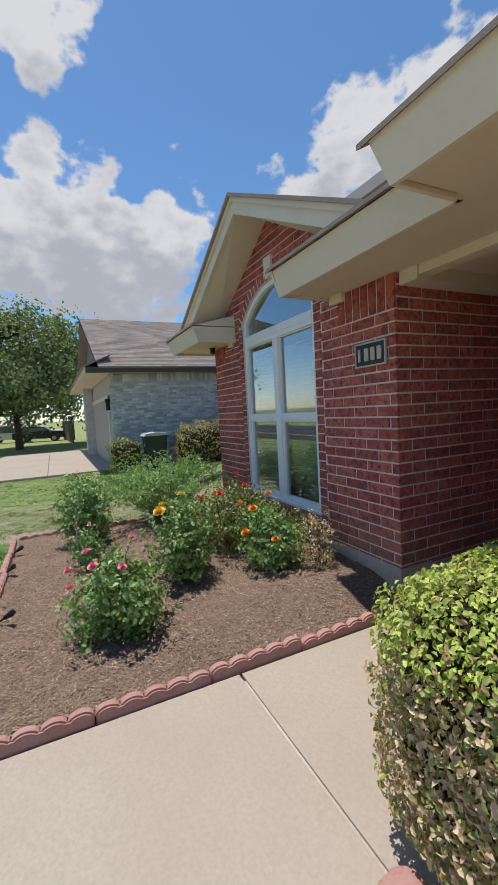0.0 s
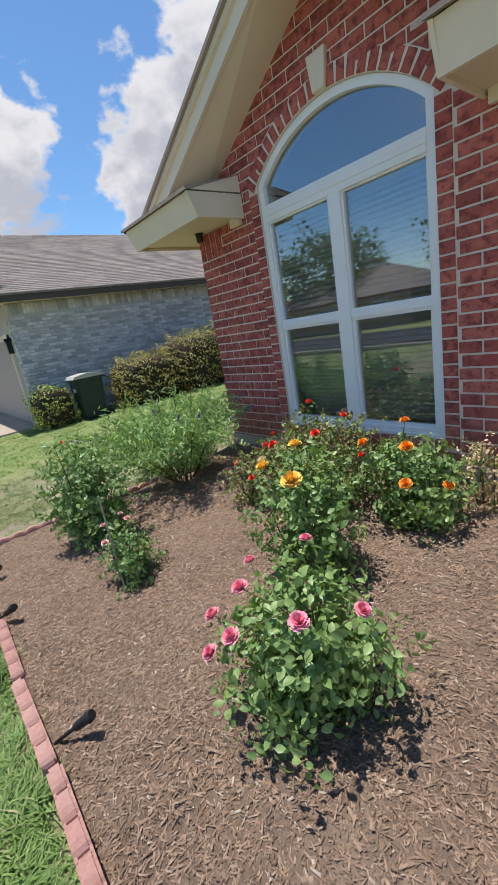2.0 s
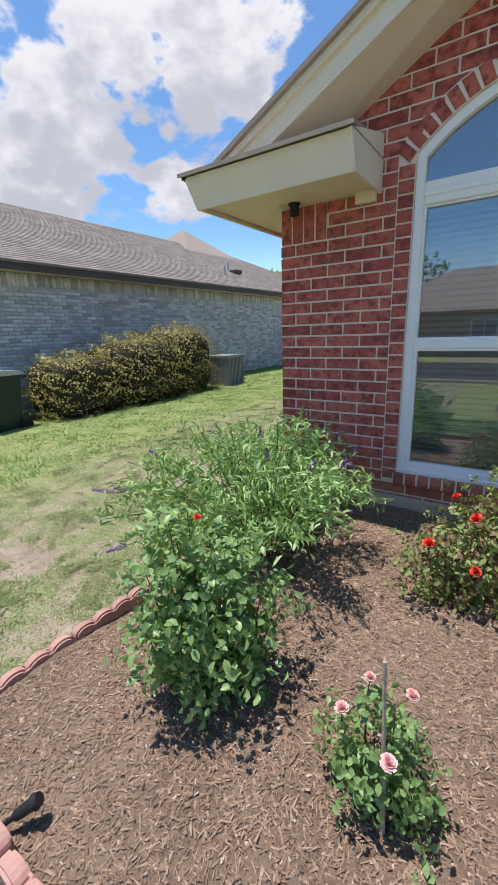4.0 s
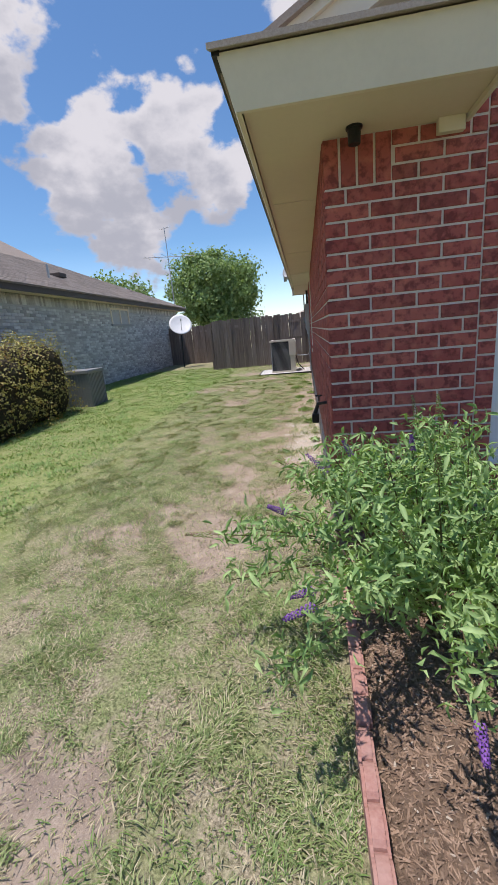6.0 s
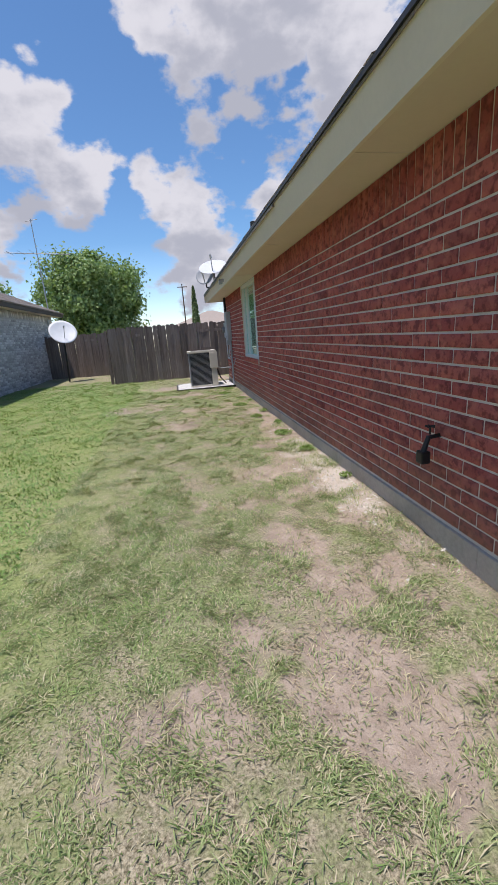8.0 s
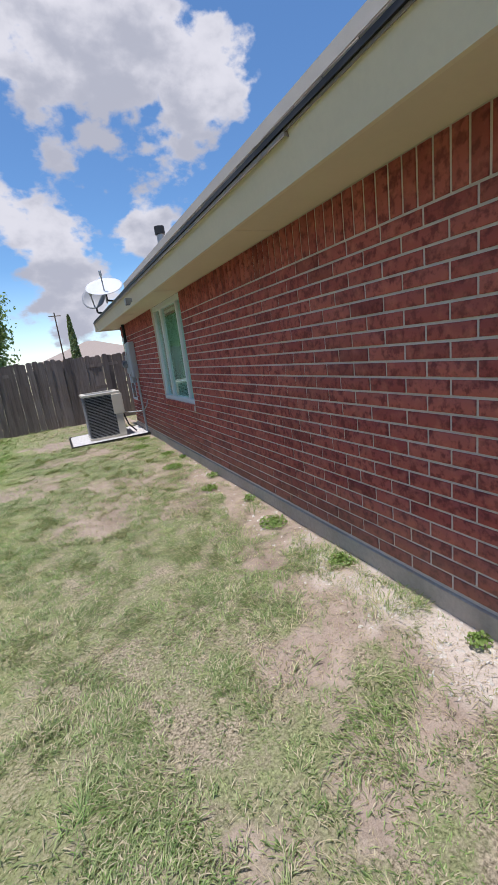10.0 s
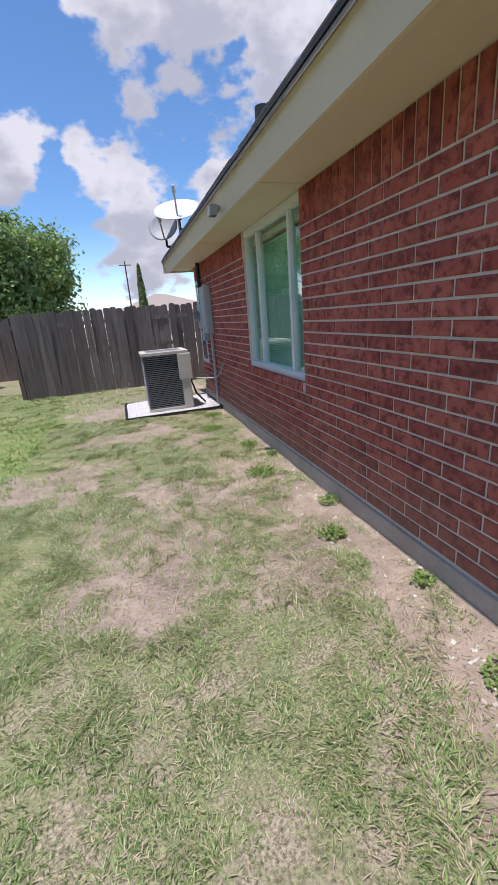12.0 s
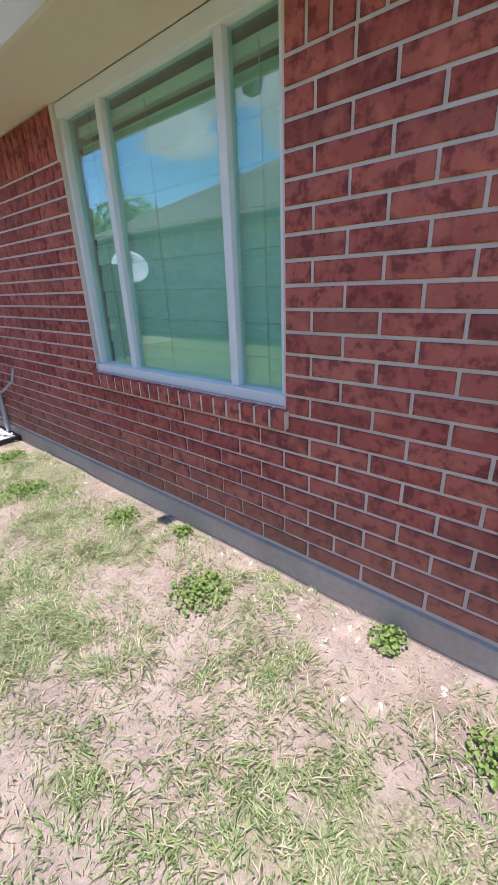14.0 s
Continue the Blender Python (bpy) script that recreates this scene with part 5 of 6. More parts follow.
# ---- fittings on the house ----
def number_plate():
    p = thing("house_number_plate", 3.335, -.03, 1.645, "dark plaque with raised pale characters and rim", "plaque")
    part("plate", box(3.17, 3.50, -.040, -.024, 1.555, 1.735, .004), M_IRON, p)
    part("rim", sash_bars(3.165, 3.505, 1.55, 1.74, .012, -.048, -.030), M_NUM, p)
    for k in range(4):
        x = 3.205 + k * .07
        part("raised_bar", box(x, x + (.022 if k == 0 else .045), -.050, -.036, 1.595, 1.695, .004), M_NUM, p)


M_NUM = plain("pale_brass", (0.55, 0.50, 0.42), .5, .3)
number_plate()


def soffit_light():
    s = thing("soffit_light", .15, -.12, S - .09, "small black cylinder light under the soffit corner", "outdoor light")
    part("body", rod((.15, -.12, S - .085), (.15, -.12, S - .012), .033, .036, 18), M_BLACK, s)
    part("base", rod((.15, -.12, S - .012), (.15, -.12, S), .045, .045, 18), M_BLACK, s)


soffit_light()


def hose_bib():
    h = thing("hose_tap", -.05, .70, .52, "black garden tap with a hanging cover on the brick wall", "tap")
    part("pipe", rod((0, .70, .55), (-.10, .70, .54), .013), M_IRON, h)
    part("spout", rod((-.09, .70, .55), (-.13, .70, .44), .014, .018, 10), M_IRON, h)
    bm = rod((-.085, .70, .56), (-.085, .70, .61), .006)
    for k in range(5):
        a = k * 2 * math.pi / 5
        rod((-.085, .70, .61), (-.085 + .03 * math.cos(a), .70 + .03 * math.sin(a), .61), .006, bm=bm)
    part("handle", bm, M_IRON, h)
    part("cover", box(-.15, -.09, .67, .74, .38, .46, .012), M_BLACK, h)


hose_bib()


def electric_boxes():
    b = thing("breaker_box", -.07, 9.75, .97, "grey electrical panel box on the side wall", "electrical box")
    part("case", box(-.13, -.024, 9.48, 9.86, 1.08, 1.80, .008), M_GREYBOX, b)
    part("door", box(-.140, -.130, 9.50, 9.84, 1.10, 1.78, .004), M_GREYBOX, b)
    part("latch", box(-.148, -.140, 9.65, 9.69, 1.14, 1.19, .003), M_STEEL, b)
    part("conduit", rod((-.05, 9.60, -.14), (-.05, 9.60, 1.09), .024, n=12), M_GREYBOX, b, "grey conduit running into the ground")
    e = thing("electric_meter", -.09, 10.25, 1.3, "electric meter box with a round dial", "meter")
    part("case", box(-.12, -.024, 10.0, 10.28, 1.15, 1.55, .008), M_GREYBOX, e)
    part("dial", rod((-.12, 10.14, 1.36), (-.20, 10.14, 1.36), .085, .078, 20), M_GLASSY, e)
    part("riser", rod((-.06, 10.14, 1.55), (-.06, 10.14, S), .03, n=12), M_IRON, e)
    part("junction", box(-.11, -.024, 9.92, 10.08, .95, 1.10, .006), M_GREYBOX, e)
    c = thing("wall_cable", -.06, 9.3, .5, "grey cable looping from the wall to the cooling unit", "cable")
    pts = [(-.03, 9.1, .62), (-.06, 9.12, .5), (-.12, 9.25, .40), (-.35, 9.6, .38), (-.55, 9.9, .42)]
    bm = bmesh.new()
    for p, q in zip(pts, pts[1:]):
        rod(p, q, .011, n=8, bm=bm)
    part("cable_run", bm, M_GREYBOX, c)


electric_boxes()


def cooling_unit():
    x0, x1, y0, y1, z0, z1 = -1.20, -.50, 9.52, 10.22, -.07, .86
    a = thing("air_conditioner", -1.0, 10.0, z0, "dark louvred air conditioner with a beige top and corner panel", "air conditioner")
    part("coil", box(x0 + .03, x1 - .03, y0 + .03, y1 - .03, z0 + .03, z1 - .03), M_BLACK, a)
    me = bpy.data.meshes.new("louvre")
    bm = sash_bars(x0, x1, y0, y1, .028, 0, .011)
    bmesh.ops.transform(bm, matrix=Matrix(((1, 0, 0, 0), (0, 0, 1, 0), (0, 1, 0, 0), (0, 0, 0, 1))), verts=bm.verts[:])
    bm.to_mesh(me)
    bm.free()
    me.materials.append(M_LOUVRE)
    z = z0 + .05
    while z < z1 - .06:
        s = link("louvre", me, None, a)
        s.location = (0, 0, z)
        z += .030
    part("top_rim", flat_frame(x0 - .02, x1 + .02, y0 - .02, y1 + .02, .09, z1 - .045, z1), M_BEIGE, a)
    part("fan_guard", box(x0 + .06, x1 - .06, y0 + .06, y1 - .06, z1 - .035, z1 - .02), M_LOUVRE, a)
    part("corner_panel", box(x1 - .13, x1 + .015, y0 - .015, y0 + .25, z0 + .02, z1 - .04, .01), M_BEIGE, a)
    part("control_cover", box(x1 - .16, x1 + .05, y0 - .03, y0 + .26, z0 + .47, z1 - .045, .014), M_BEIGE, a)
    part("base_pan", box(x0 - .01, x1 + .01, y0 - .01, y1 + .01, z0, z0 + .04, .008), M_BEIGE, a)
    bm = rod((x1 + .03, y0 + .1, z0 + .45), (x1 + .1, y0 + .12, z0 + .2), .016)
    rod((x1 + .1, y0 + .12, z0 + .2), (x1 + .25, y0 + .2, z0 + .02), .016, bm=bm)
    part("refrigerant_line", bm, M_BLACK, a)


M_LOUVRE = plain("dark_grey_enamel", (0.25, 0.255, 0.265), .45, vary=.2)
M_BEIGE = plain("beige_enamel", (0.60, 0.56, 0.48), .45, vary=.15)
cooling_unit()
M_PEBBLE = speckled("white_gravel", (0.68, 0.67, 0.66), (0.86, 0.85, 0.84), 50, pieces=0.3, bump=.9, dist=.02)
pad = thing("gravel_pad", -.87, 10.2, -.15, "white gravel pad with black plastic edging under the air conditioner", "gravel pad")
part("gravel", box(-1.56, -.06, 9.36, 10.65, -.22, -.085, .03), M_PEBBLE, pad)
part("edging_strip", flat_frame(-1.60, -.04, 9.33, 10.7, .03, -.2, -.08), M_BLACK, pad)


def on_pad(n):
    x, y = rng.uniform(-1.54, -.08, n), rng.uniform(9.38, 10.63, n)
    return x, y, np.full(n, -.088)


scatter_chips(3500, "white_gravel", M_PEBBLE, on_pad, (.022, .018, .014), "white gravel on the pad", "gravel")


def dish(x, y, z, aim, r, foot, material, label, name="satellite_dish", mast=.02):
    """An offset dish: shallow bowl with a rim, an arm with its receiver, and a bent mast."""
    d = thing(name, *foot, label, "satellite dish")
    q = Vector(aim).normalized().to_track_quat("Z", "Y").to_matrix().to_4x4()
    bm = bmesh.new()
    rings = []
    for side in (0, 1):
        for k in range(7):
            s = k / 6
            rings.append([bm.verts.new(((r * s + 1e-4) * math.cos(t), (r * s + 1e-4) * 1.1 * math.sin(t), .16 * r * s * s - side * .008)) for t in np.linspace(0, 2 * math.pi, 29)[:-1]])
    for base in (0, 7):
        for k in range(6):
            for i in range(28):
                j = (i + 1) % 28
                bm.faces.new((rings[base + k][i], rings[base + k][j], rings[base + k + 1][j], rings[base + k + 1][i]))
    for i in range(28):
        j = (i + 1) % 28
        bm.faces.new((rings[6][i], rings[6][j], rings[13][j], rings[13][i]))
    bm.transform(Matrix.Translation((x, y, z)) @ q)
    part("reflector", bm, material, d, smooth=True)
    c = Vector((x, y, z))
    w = Vector(aim).normalized()
    lowp = c - Vector((0, 0, r * .9)) + w * .05
    feed = c + w * r * 1.1 - Vector((0, 0, r * .25))
    part("feed_arm", rod(lowp, feed, .014, .012), M_STEEL, d)
    part("receiver", rod(feed - w * .03, feed + w * .07, .03, .022, 12), M_GREYBOX, d)
    back = c - w * .10
    bm = rod(c - w * .01, back, .05, .04, 12)
    rod(back, (back.x, back.y, max(back.z - .3, foot[2] + .02)), mast, n=10, bm=bm)
    rod((back.x, back.y, max(back.z - .3, foot[2] + .02)), foot, mast, n=10, bm=bm)
    part("mast", bm, M_IRON, d)
    part("foot_plate", rod((foot[0], foot[1], foot[2] - .01), (foot[0], foot[1], foot[2] + .012), mast * 3, n=14), M_STEEL, d)


M_DISH = plain("grey_dish_enamel", (0.33, 0.35, 0.38), .5, vary=.2)
M_DISHPALE = plain("pale_dish_enamel", (0.62, 0.64, 0.66), .5, vary=.2)
dish(-.50, 10.4, 2.80, (-.28, -.78, .42), .24, (-.33, 10.45, 2.50), M_DISH, "grey satellite dish on a bent mast at the eave")
dish(-.30, 10.0, 2.92, (-.15, -.50, .85), .37, (.0, 10.2, 2.68), M_DISHPALE, "larger pale satellite dish on the roof edge")
dish(-5.65, 15.6, 1.74, (.30, -.72, .62), .50, (-5.75, 15.7, -.16), M_DISHPALE, "white satellite dish on a pole standing in the lawn", mast=.03)

vent = thing("roof_vent", .45, 8.0, 2.85, "dark metal flue pipe with a cap on the roof", "roof vent")
part("pipe", rod((.45, 8.0, 2.78), (.45, 8.0, 3.42), .06, n=16), M_STEEL, vent)
part("cap", rod((.45, 8.0, 3.40), (.45, 8.0, 3.52), .085, n=16), M_IRON, vent)

fl = thing("flood_light", -.52, 6.75, 2.28, "small metal flood light fixed on the fascia", "outdoor light")
part("bracket", box(-.50, -.47, 6.73, 6.79, 2.20, 2.25, .005), M_STEEL, fl)
part("housing", prism([(6.70, 2.25), (6.81, 2.25), (6.79, 2.17), (6.72, 2.17)], "x", -.565, -.50), M_STEEL, fl)
part("lens", box(-.56, -.505, 6.725, 6.785, 2.163, 2.169), M_GLASSY, fl)


# ---- broad-leaved weeds at the foot of the side wall ----
def weed(x, y, r, n):
    z = float(land(x, y)) - .01
    w = thing("weed", x, y, z, "bright green broad-leaved weed in bare clay", "weed", "weeds along the foundation")
    a, d = rng.uniform(0, 6.283, 3 * n), r * rng.uniform(0, 1, 3 * n) ** .8
    n = 3 * n
    P = np.stack([x + d * np.cos(a), y + d * np.sin(a), z + .015 + .05 * rng.uniform(0, 1, n) * (1 - d / r * .5)], -1)
    leaf_cloud("leaves", P, np.stack([np.cos(a) * .3, np.sin(a) * .3, np.ones(n)], -1), .021, M_WEED, w, slim=.7)
    part("root", rod((x, y, z - .02), (x, y, z + .03), .008, .004, 6), M_STEM, w)


M_WEED = leaf_material("weed_leaf", (0.13, 0.215, 0.05), (0.25, 0.34, 0.10), 0.5)
for x, y, r, n in ((-.16, 2.9, .09, 70), (-.22, 3.75, .13, 140), (-.14, 4.4, .07, 50), (-.33, 5.05, .10, 80), (-.12, 5.5, .08, 60), (-.42, 6.3, .15, 150), (-.25, 7.2, .12, 110),
                   (-.13, 6.75, .06, 40), (-.5, 8.1, .17, 170), (-.3, 8.9, .14, 120), (-.12, 1.9, .06, 40)):
    weed(x, y, r, n)


# ---- fences ----
def picket_mesh(h):
    me = bpy.data.meshes.new("picket")
    bm = prism([(-.0708, 0), (.0708, 0), (.0708, h - .03), (.042, h), (-.042, h), (-.0708, h - .03)], "y", -.008, .008)
    bm.to_mesh(me)
    bm.free()
    me.materials.append(M_FENCE)
    return me


PICKETS = [picket_mesh(1.83 + d) for d in (-.02, 0, .015)]


def fence(x0, y0, x1, y1, label):
    f = thing("fence", (x0 + x1) / 2, (y0 + y1) / 2, -.1, label, "fence", "back fences")
    a, b = Vector((x0, y0, 0)), Vector((x1, y1, 0))
    ln, w = (b - a).length, (b - a).normalized()
    ang = math.atan2(w.y, w.x)
    k = int(ln / .143)
    for i in range(k):
        p = a + w * (i + .5) * ln / k
        o = link("picket", PICKETS[i * 7 % 3], None, f)
        o.matrix_basis = Matrix.Translation((p.x, p.y, float(land(p.x, p.y)) - .02)) @ Matrix.Rotation(ang, 4, "Z") @ Matrix.Rotation(rng.normal(0, .005), 4, "Y") @ Matrix.Rotation(rng.normal(0, .01), 4, "X")
    n = Vector((-w.y, w.x, 0))
    for z in (.25, .9, 1.5):
        bm = box(0, ln, .012, .05, z, z + .085)
        bm.transform(Matrix.Translation((x0, y0, -.12)) @ Matrix.Rotation(ang, 4, "Z"))
        part("rail", bm, M_FENCE, f)
    for i in range(int(ln / 2.2) + 1):
        p = a + w * min(i * 2.2 + .1, ln - .1) + n * .1
        part("post", box(p.x - .045, p.x + .045, p.y - .045, p.y + .045, -.3, 1.62, .006), M_FENCE, f)


fence(-3.62, 12.75, -.02, 12.95, "weathered grey-brown cedar picket fence behind the house")
fence(-7.3, 18.0, -3.5, 17.2, "weathered cedar picket fence across the back of the yard")
fence(-3.62, 12.9, -3.66, 17.5, "weathered cedar picket fence running back between the yards")
fence(-.02, 12.95, 6.0, 13.1, "weathered cedar picket fence along the rear yard")


# ---- the neighbour's house ----
NX, NY0, NY1, NZ = -7.0, -.68, 19.6, 2.60


def neighbour():
    h = thing("neighbour_house", -12.5, 10, -.4, "single-storey house of pale grey brick with a brown shingle roof", "house")
    part("wall", box(-17.4, NX - .02, NY0 + .02, NY1, -.5, NZ), M_GREYMORTAR, h)
    vs, fs, k = [], [], 0
    c, ln = .076, .235
    for face in ("side", "front"):
        u1 = NY1 - NY0 if face == "side" else .32
        for i in range(int((NZ - .28 + .3) / c)):
            z = -.3 + (i + .5) * c
            u = -(ln / 2) * (i % 2)
            while u < u1:
                a, b = max(u, 0.0), min(u + ln - .012, u1)
                u += ln
                if b - a < .03:
                    continue
                if face == "side" and 11.65 - NY0 < (a + b) / 2 < 13.35 - NY0 and 1.85 < z < 2.5:
                    continue
                v = brick_verts(b - a, c - .012, .018 + rng.uniform(0, .008), .003) + np.array([(a + b) / 2, 0, z])
                if face == "side":
                    v = np.stack([NX - .02 - v[:, 1], NY0 + v[:, 0], v[:, 2]], -1)
                else:
                    v = np.stack([NX - v[:, 0], NY0 + .02 + v[:, 1], v[:, 2]], -1)
                vs.append(v)
                fs.append(BRICK_FACES + 12 * k)
                k += 1
    tagged(soup("brickwork", np.concatenate(vs), np.concatenate(fs), M_GREYBRICK, h), kind="stuff")
    vs, fs, k = [], [], 0
    for i in range(int((NY1 - NY0) / .088)):        # upright course under the eave
        v = brick_verts(.074, .24, .02, .003) + np.array([i * .088 + .044, 0, NZ - .14])
        vs.append(np.stack([NX - .02 - v[:, 1], NY0 + v[:, 0], v[:, 2]], -1))
        fs.append(BRICK_FACES + 12 * k)
        k += 1
    tagged(soup("soldier_course", np.concatenate(vs), np.concatenate(fs), M_GREYBRICK, h), kind="stuff")
    part("soffit", box(NX, NX + .42, NY0 - .7, NY1 + .4, NZ - .01, NZ + .01), M_SOFFIT, h)
    part("fascia", box(NX + .40, NX + .44, NY0 - .7, NY1 + .4, NZ - .03, NZ + .14), M_BROWN, h)
    ridge, rz, ez = -12.2, 5.35, NZ + .13
    up = Vector((ridge - (NX + .5), 0, rz - ez))
    slab_between([(NX + .48, NY0 - .35, ez), (NX + .48, NY1 + .45, ez), (ridge, NY1 - 5.0, rz), (ridge, NY0 - .35, rz)], .03, M_SHINGLE, "roof_deck", h)
    slab_between([(-17.8, NY0 - .35, ez), (ridge, NY0 - .35, rz), (ridge, NY1 - 5.0, rz), (-17.8, NY1 + .45, ez)], .03, M_SHINGLE, "roof_deck", h)
    slab_between([(NX + .48, NY1 + .45, ez), (-17.8, NY1 + .45, ez), (ridge, NY1 - 5.0, rz)], .03, M_SHINGLE, "roof_deck", h)
    # shingle rows, shorter towards the hip
    rows = int(up.length / .145)
    un = up.normalized()
    vs, fs, k = [], [], 0
    nrm = Vector((un.z, 0, -un.x))
    nrm = nrm if nrm.z > 0 else -nrm
    for r in range(rows):
        f = r / rows
        ylo, yhi = NY0 - .36, NY1 + .43 - 5.45 * f
        y = ylo - rng.uniform(0, .3)
        while y < yhi:
            w = .33 * rng.choice([.6, 1.0, 1.4])
            a, b = max(y, ylo), min(y + w - .008, yhi)
            y += w
            if b - a < .03:
                continue
            base = Vector((NX + .5, 0, ez + .004))
            lift = .006 + rng.uniform(0, .004)
            for (yy, v, hh) in ((a, r * .145, lift), (b, r * .145, lift), (b, (r + 1) * .145, .002), (a, (r + 1) * .145, .002), (a, r * .145, -.004), (b, r * .145, -.004)):
                q = base + un * v + nrm * hh
                vs.append((q.x, yy, q.z))
            fs += [(k, k + 1, k + 2, k + 3), (k + 4, k + 5, k + 1, k)]
            k += 6
    tagged(soup("shingling", vs, fs, M_SHINGLE, h), kind="stuff")
    # a higher cross roof behind
    slab_between([(-9.3, 9.6, 3.60), (-9.3, 16.4, 3.60), (-12.7, 13.0, 6.1)], .03, M_SHINGLE, "cross_roof", h)
    slab_between([(-9.3, 9.6, 3.60), (-12.7, 13.0, 6.1), (-16.2, 9.6, 3.60)], .03, M_SHINGLE, "cross_roof", h)
    slab_between([(-9.3, 16.4, 3.60), (-16.2, 16.4, 3.60), (-12.7, 13.0, 6.1)], .03, M_SHINGLE, "cross_roof", h)
    # garage front with its eave
    part("gable_wall", prism([(-17.4, NZ), (NX - .05, NZ), (ridge, rz - .12)], "y", NY0 + .02, NY0 + .12), M_SIDING, h)
    bm = prism([(NX + .48, ez - .02), (ridge, rz - .02), (ridge, rz - .2), (NX + .2, ez - .06)], "y", NY0 - .34, NY0 - .30)
    part("barge_board", bm, M_BROWN, h)
    part("front_soffit", box(-17.4, NX + .42, NY0 - .7, NY0, NZ - .012, NZ + .008), M_SOFFIT, h)
    part("front_fascia", box(-17.4, NX + .44, NY0 - .74, NY0 - .70, NZ - .03, NZ + .14), M_TRIM, h)
    slab_between([(-17.4, NY0 - .80, ez), (NX + .5, NY0 - .80, ez), (NX + .1, NY0 + .05, ez + .42), (-17.4, NY0 + .05, ez + .42)], .03, M_SHINGLE, "front_cap", h)
    part("garage_door", box(-13.2, NX - .75, NY0 - .01, NY0 + .03, -.5, 1.85, .006), M_GARAGE, h)
    part("door_jamb", box(NX - .75, NX - .62, NY0 - .05, NY0 + .02, -.5, 1.95, .006), M_TRIM, h)
    part("door_head", box(-13.2, NX - .62, NY0 - .04, NY0 + .02, 1.85, 1.98, .006), M_TRIM, h)
    part("pillar", box(-13.9, -13.2, NY0 - .35, NY0, -.5, NZ), M_GREYBRICK, h)
    lamp = part("wall_lamp", box(NX - .42, NX - .32, NY0 - .14, NY0 - .02, 1.5, 1.78, .01), M_BLACK, h)
    part("lamp_cap", prism([(NX - .45, 1.78), (NX - .29, 1.78), (NX - .37, 1.86)], "y", NY0 - .16, NY0), M_BLACK, lamp)
    # small window high in the side wall
    w = part("window", box(NX - .10, NX - .03, 11.75, 13.25, 1.9, 2.46), M_BLACK, h)
    part("window_frame", box(NX - .04, NX + .012, 11.72, 13.28, 2.40, 2.47), M_TRIM, w)
    part("window_frame", box(NX - .04, NX + .012, 11.72, 11.80, 1.9, 2.40), M_TRIM, w)
    part("window_frame", box(NX - .04, NX + .012, 13.20, 13.28, 1.9, 2.40), M_TRIM, w)
    part("window_frame", box(NX - .04, NX + .012, 12.46, 12.54, 1.9, 2.40), M_TRIM, w)
    part("window_sill", box(NX - .04, NX + .05, 11.66, 13.34, 1.82, 1.9), M_GREYBRICK, w)
    part("pane", box(NX - .028, NX - .022, 11.80, 13.20, 1.9, 2.40), M_GLASS, w)
    m = part("meter_box", box(NX, NX + .16, 18.0, 18.5, 1.1, 1.8, .01), M_GREYBOX, h)
    part("conduit", rod((NX + .06, 18.7, -.2), (NX + .06, 18.7, 2.5), .03), M_GREYBOX, m)
    for y, d in ((9.6, 1.4), (10.8, 2.2)):
        p = Vector((NX + .5, y, ez)) + un * d
        part("roof_pipe", rod(p, (p.x, p.y, p.z + .3), .035, n=10), M_STEEL, h)
    p = Vector((NX + .5, 10.9, ez)) + un * 1.9
    part("roof_box_vent", box(p.x - .18, p.x + .18, p.y - .2, p.y + .2, p.z - .02, p.z + .12, .02), M_BROWN, h)


M_BROWN = plain("dark_brown_paint", (0.085, 0.065, 0.055), .6)
M_SIDING = speckled("grey_siding", (0.22, 0.21, 0.21), (0.28, 0.27, 0.27), 5, stretch=(.1, .1, 6))
M_GARAGE = plain("taupe_door_paint", (0.42, 0.38, 0.34), .6)
neighbour()

drive = tagged(new("driveway"), "pale concrete driveway of the neighbouring house", "driveway", kind="structure")
for x0, x1 in ((-16.9, -13.7), (-13.69, -10.5), (-10.49, -7.25)):
    for y0, y1 in ((-4.6, -2.6), (-2.59, NY0 - .02)):
        part("drive_panel", box(x0, x1, y0, y1, -.9, -.30, .01), M_WALK, drive)


def bushy(name, x0, x1, y0, y1, z1, n, label, mat=M_OLIVE, leaf=.05):
    return clipped_hedge(name, x0, x1, y0, y1, -.32, z1, n, leaf, (mat,), label, lump=.32, group="shrubs by the neighbour")


bushy("shrub", -6.6, -5.0, .9, 2.6, .95, 7000, "olive green shrub by the grey brick wall")
bushy("shrub", -6.7, -4.9, 2.3, 4.3, 1.25, 9000, "olive and yellow shrub by the grey brick wall")
bushy("shrub", -6.75, -5.15, 3.9, 5.75, 1.45, 9000, "taller dark olive shrub by the grey brick wall")
bushy("shrub", -6.75, -5.75, -.95, -.05, .62, 3000, "small rounded yellow-green shrub by the driveway", M_HEDGE, .045)


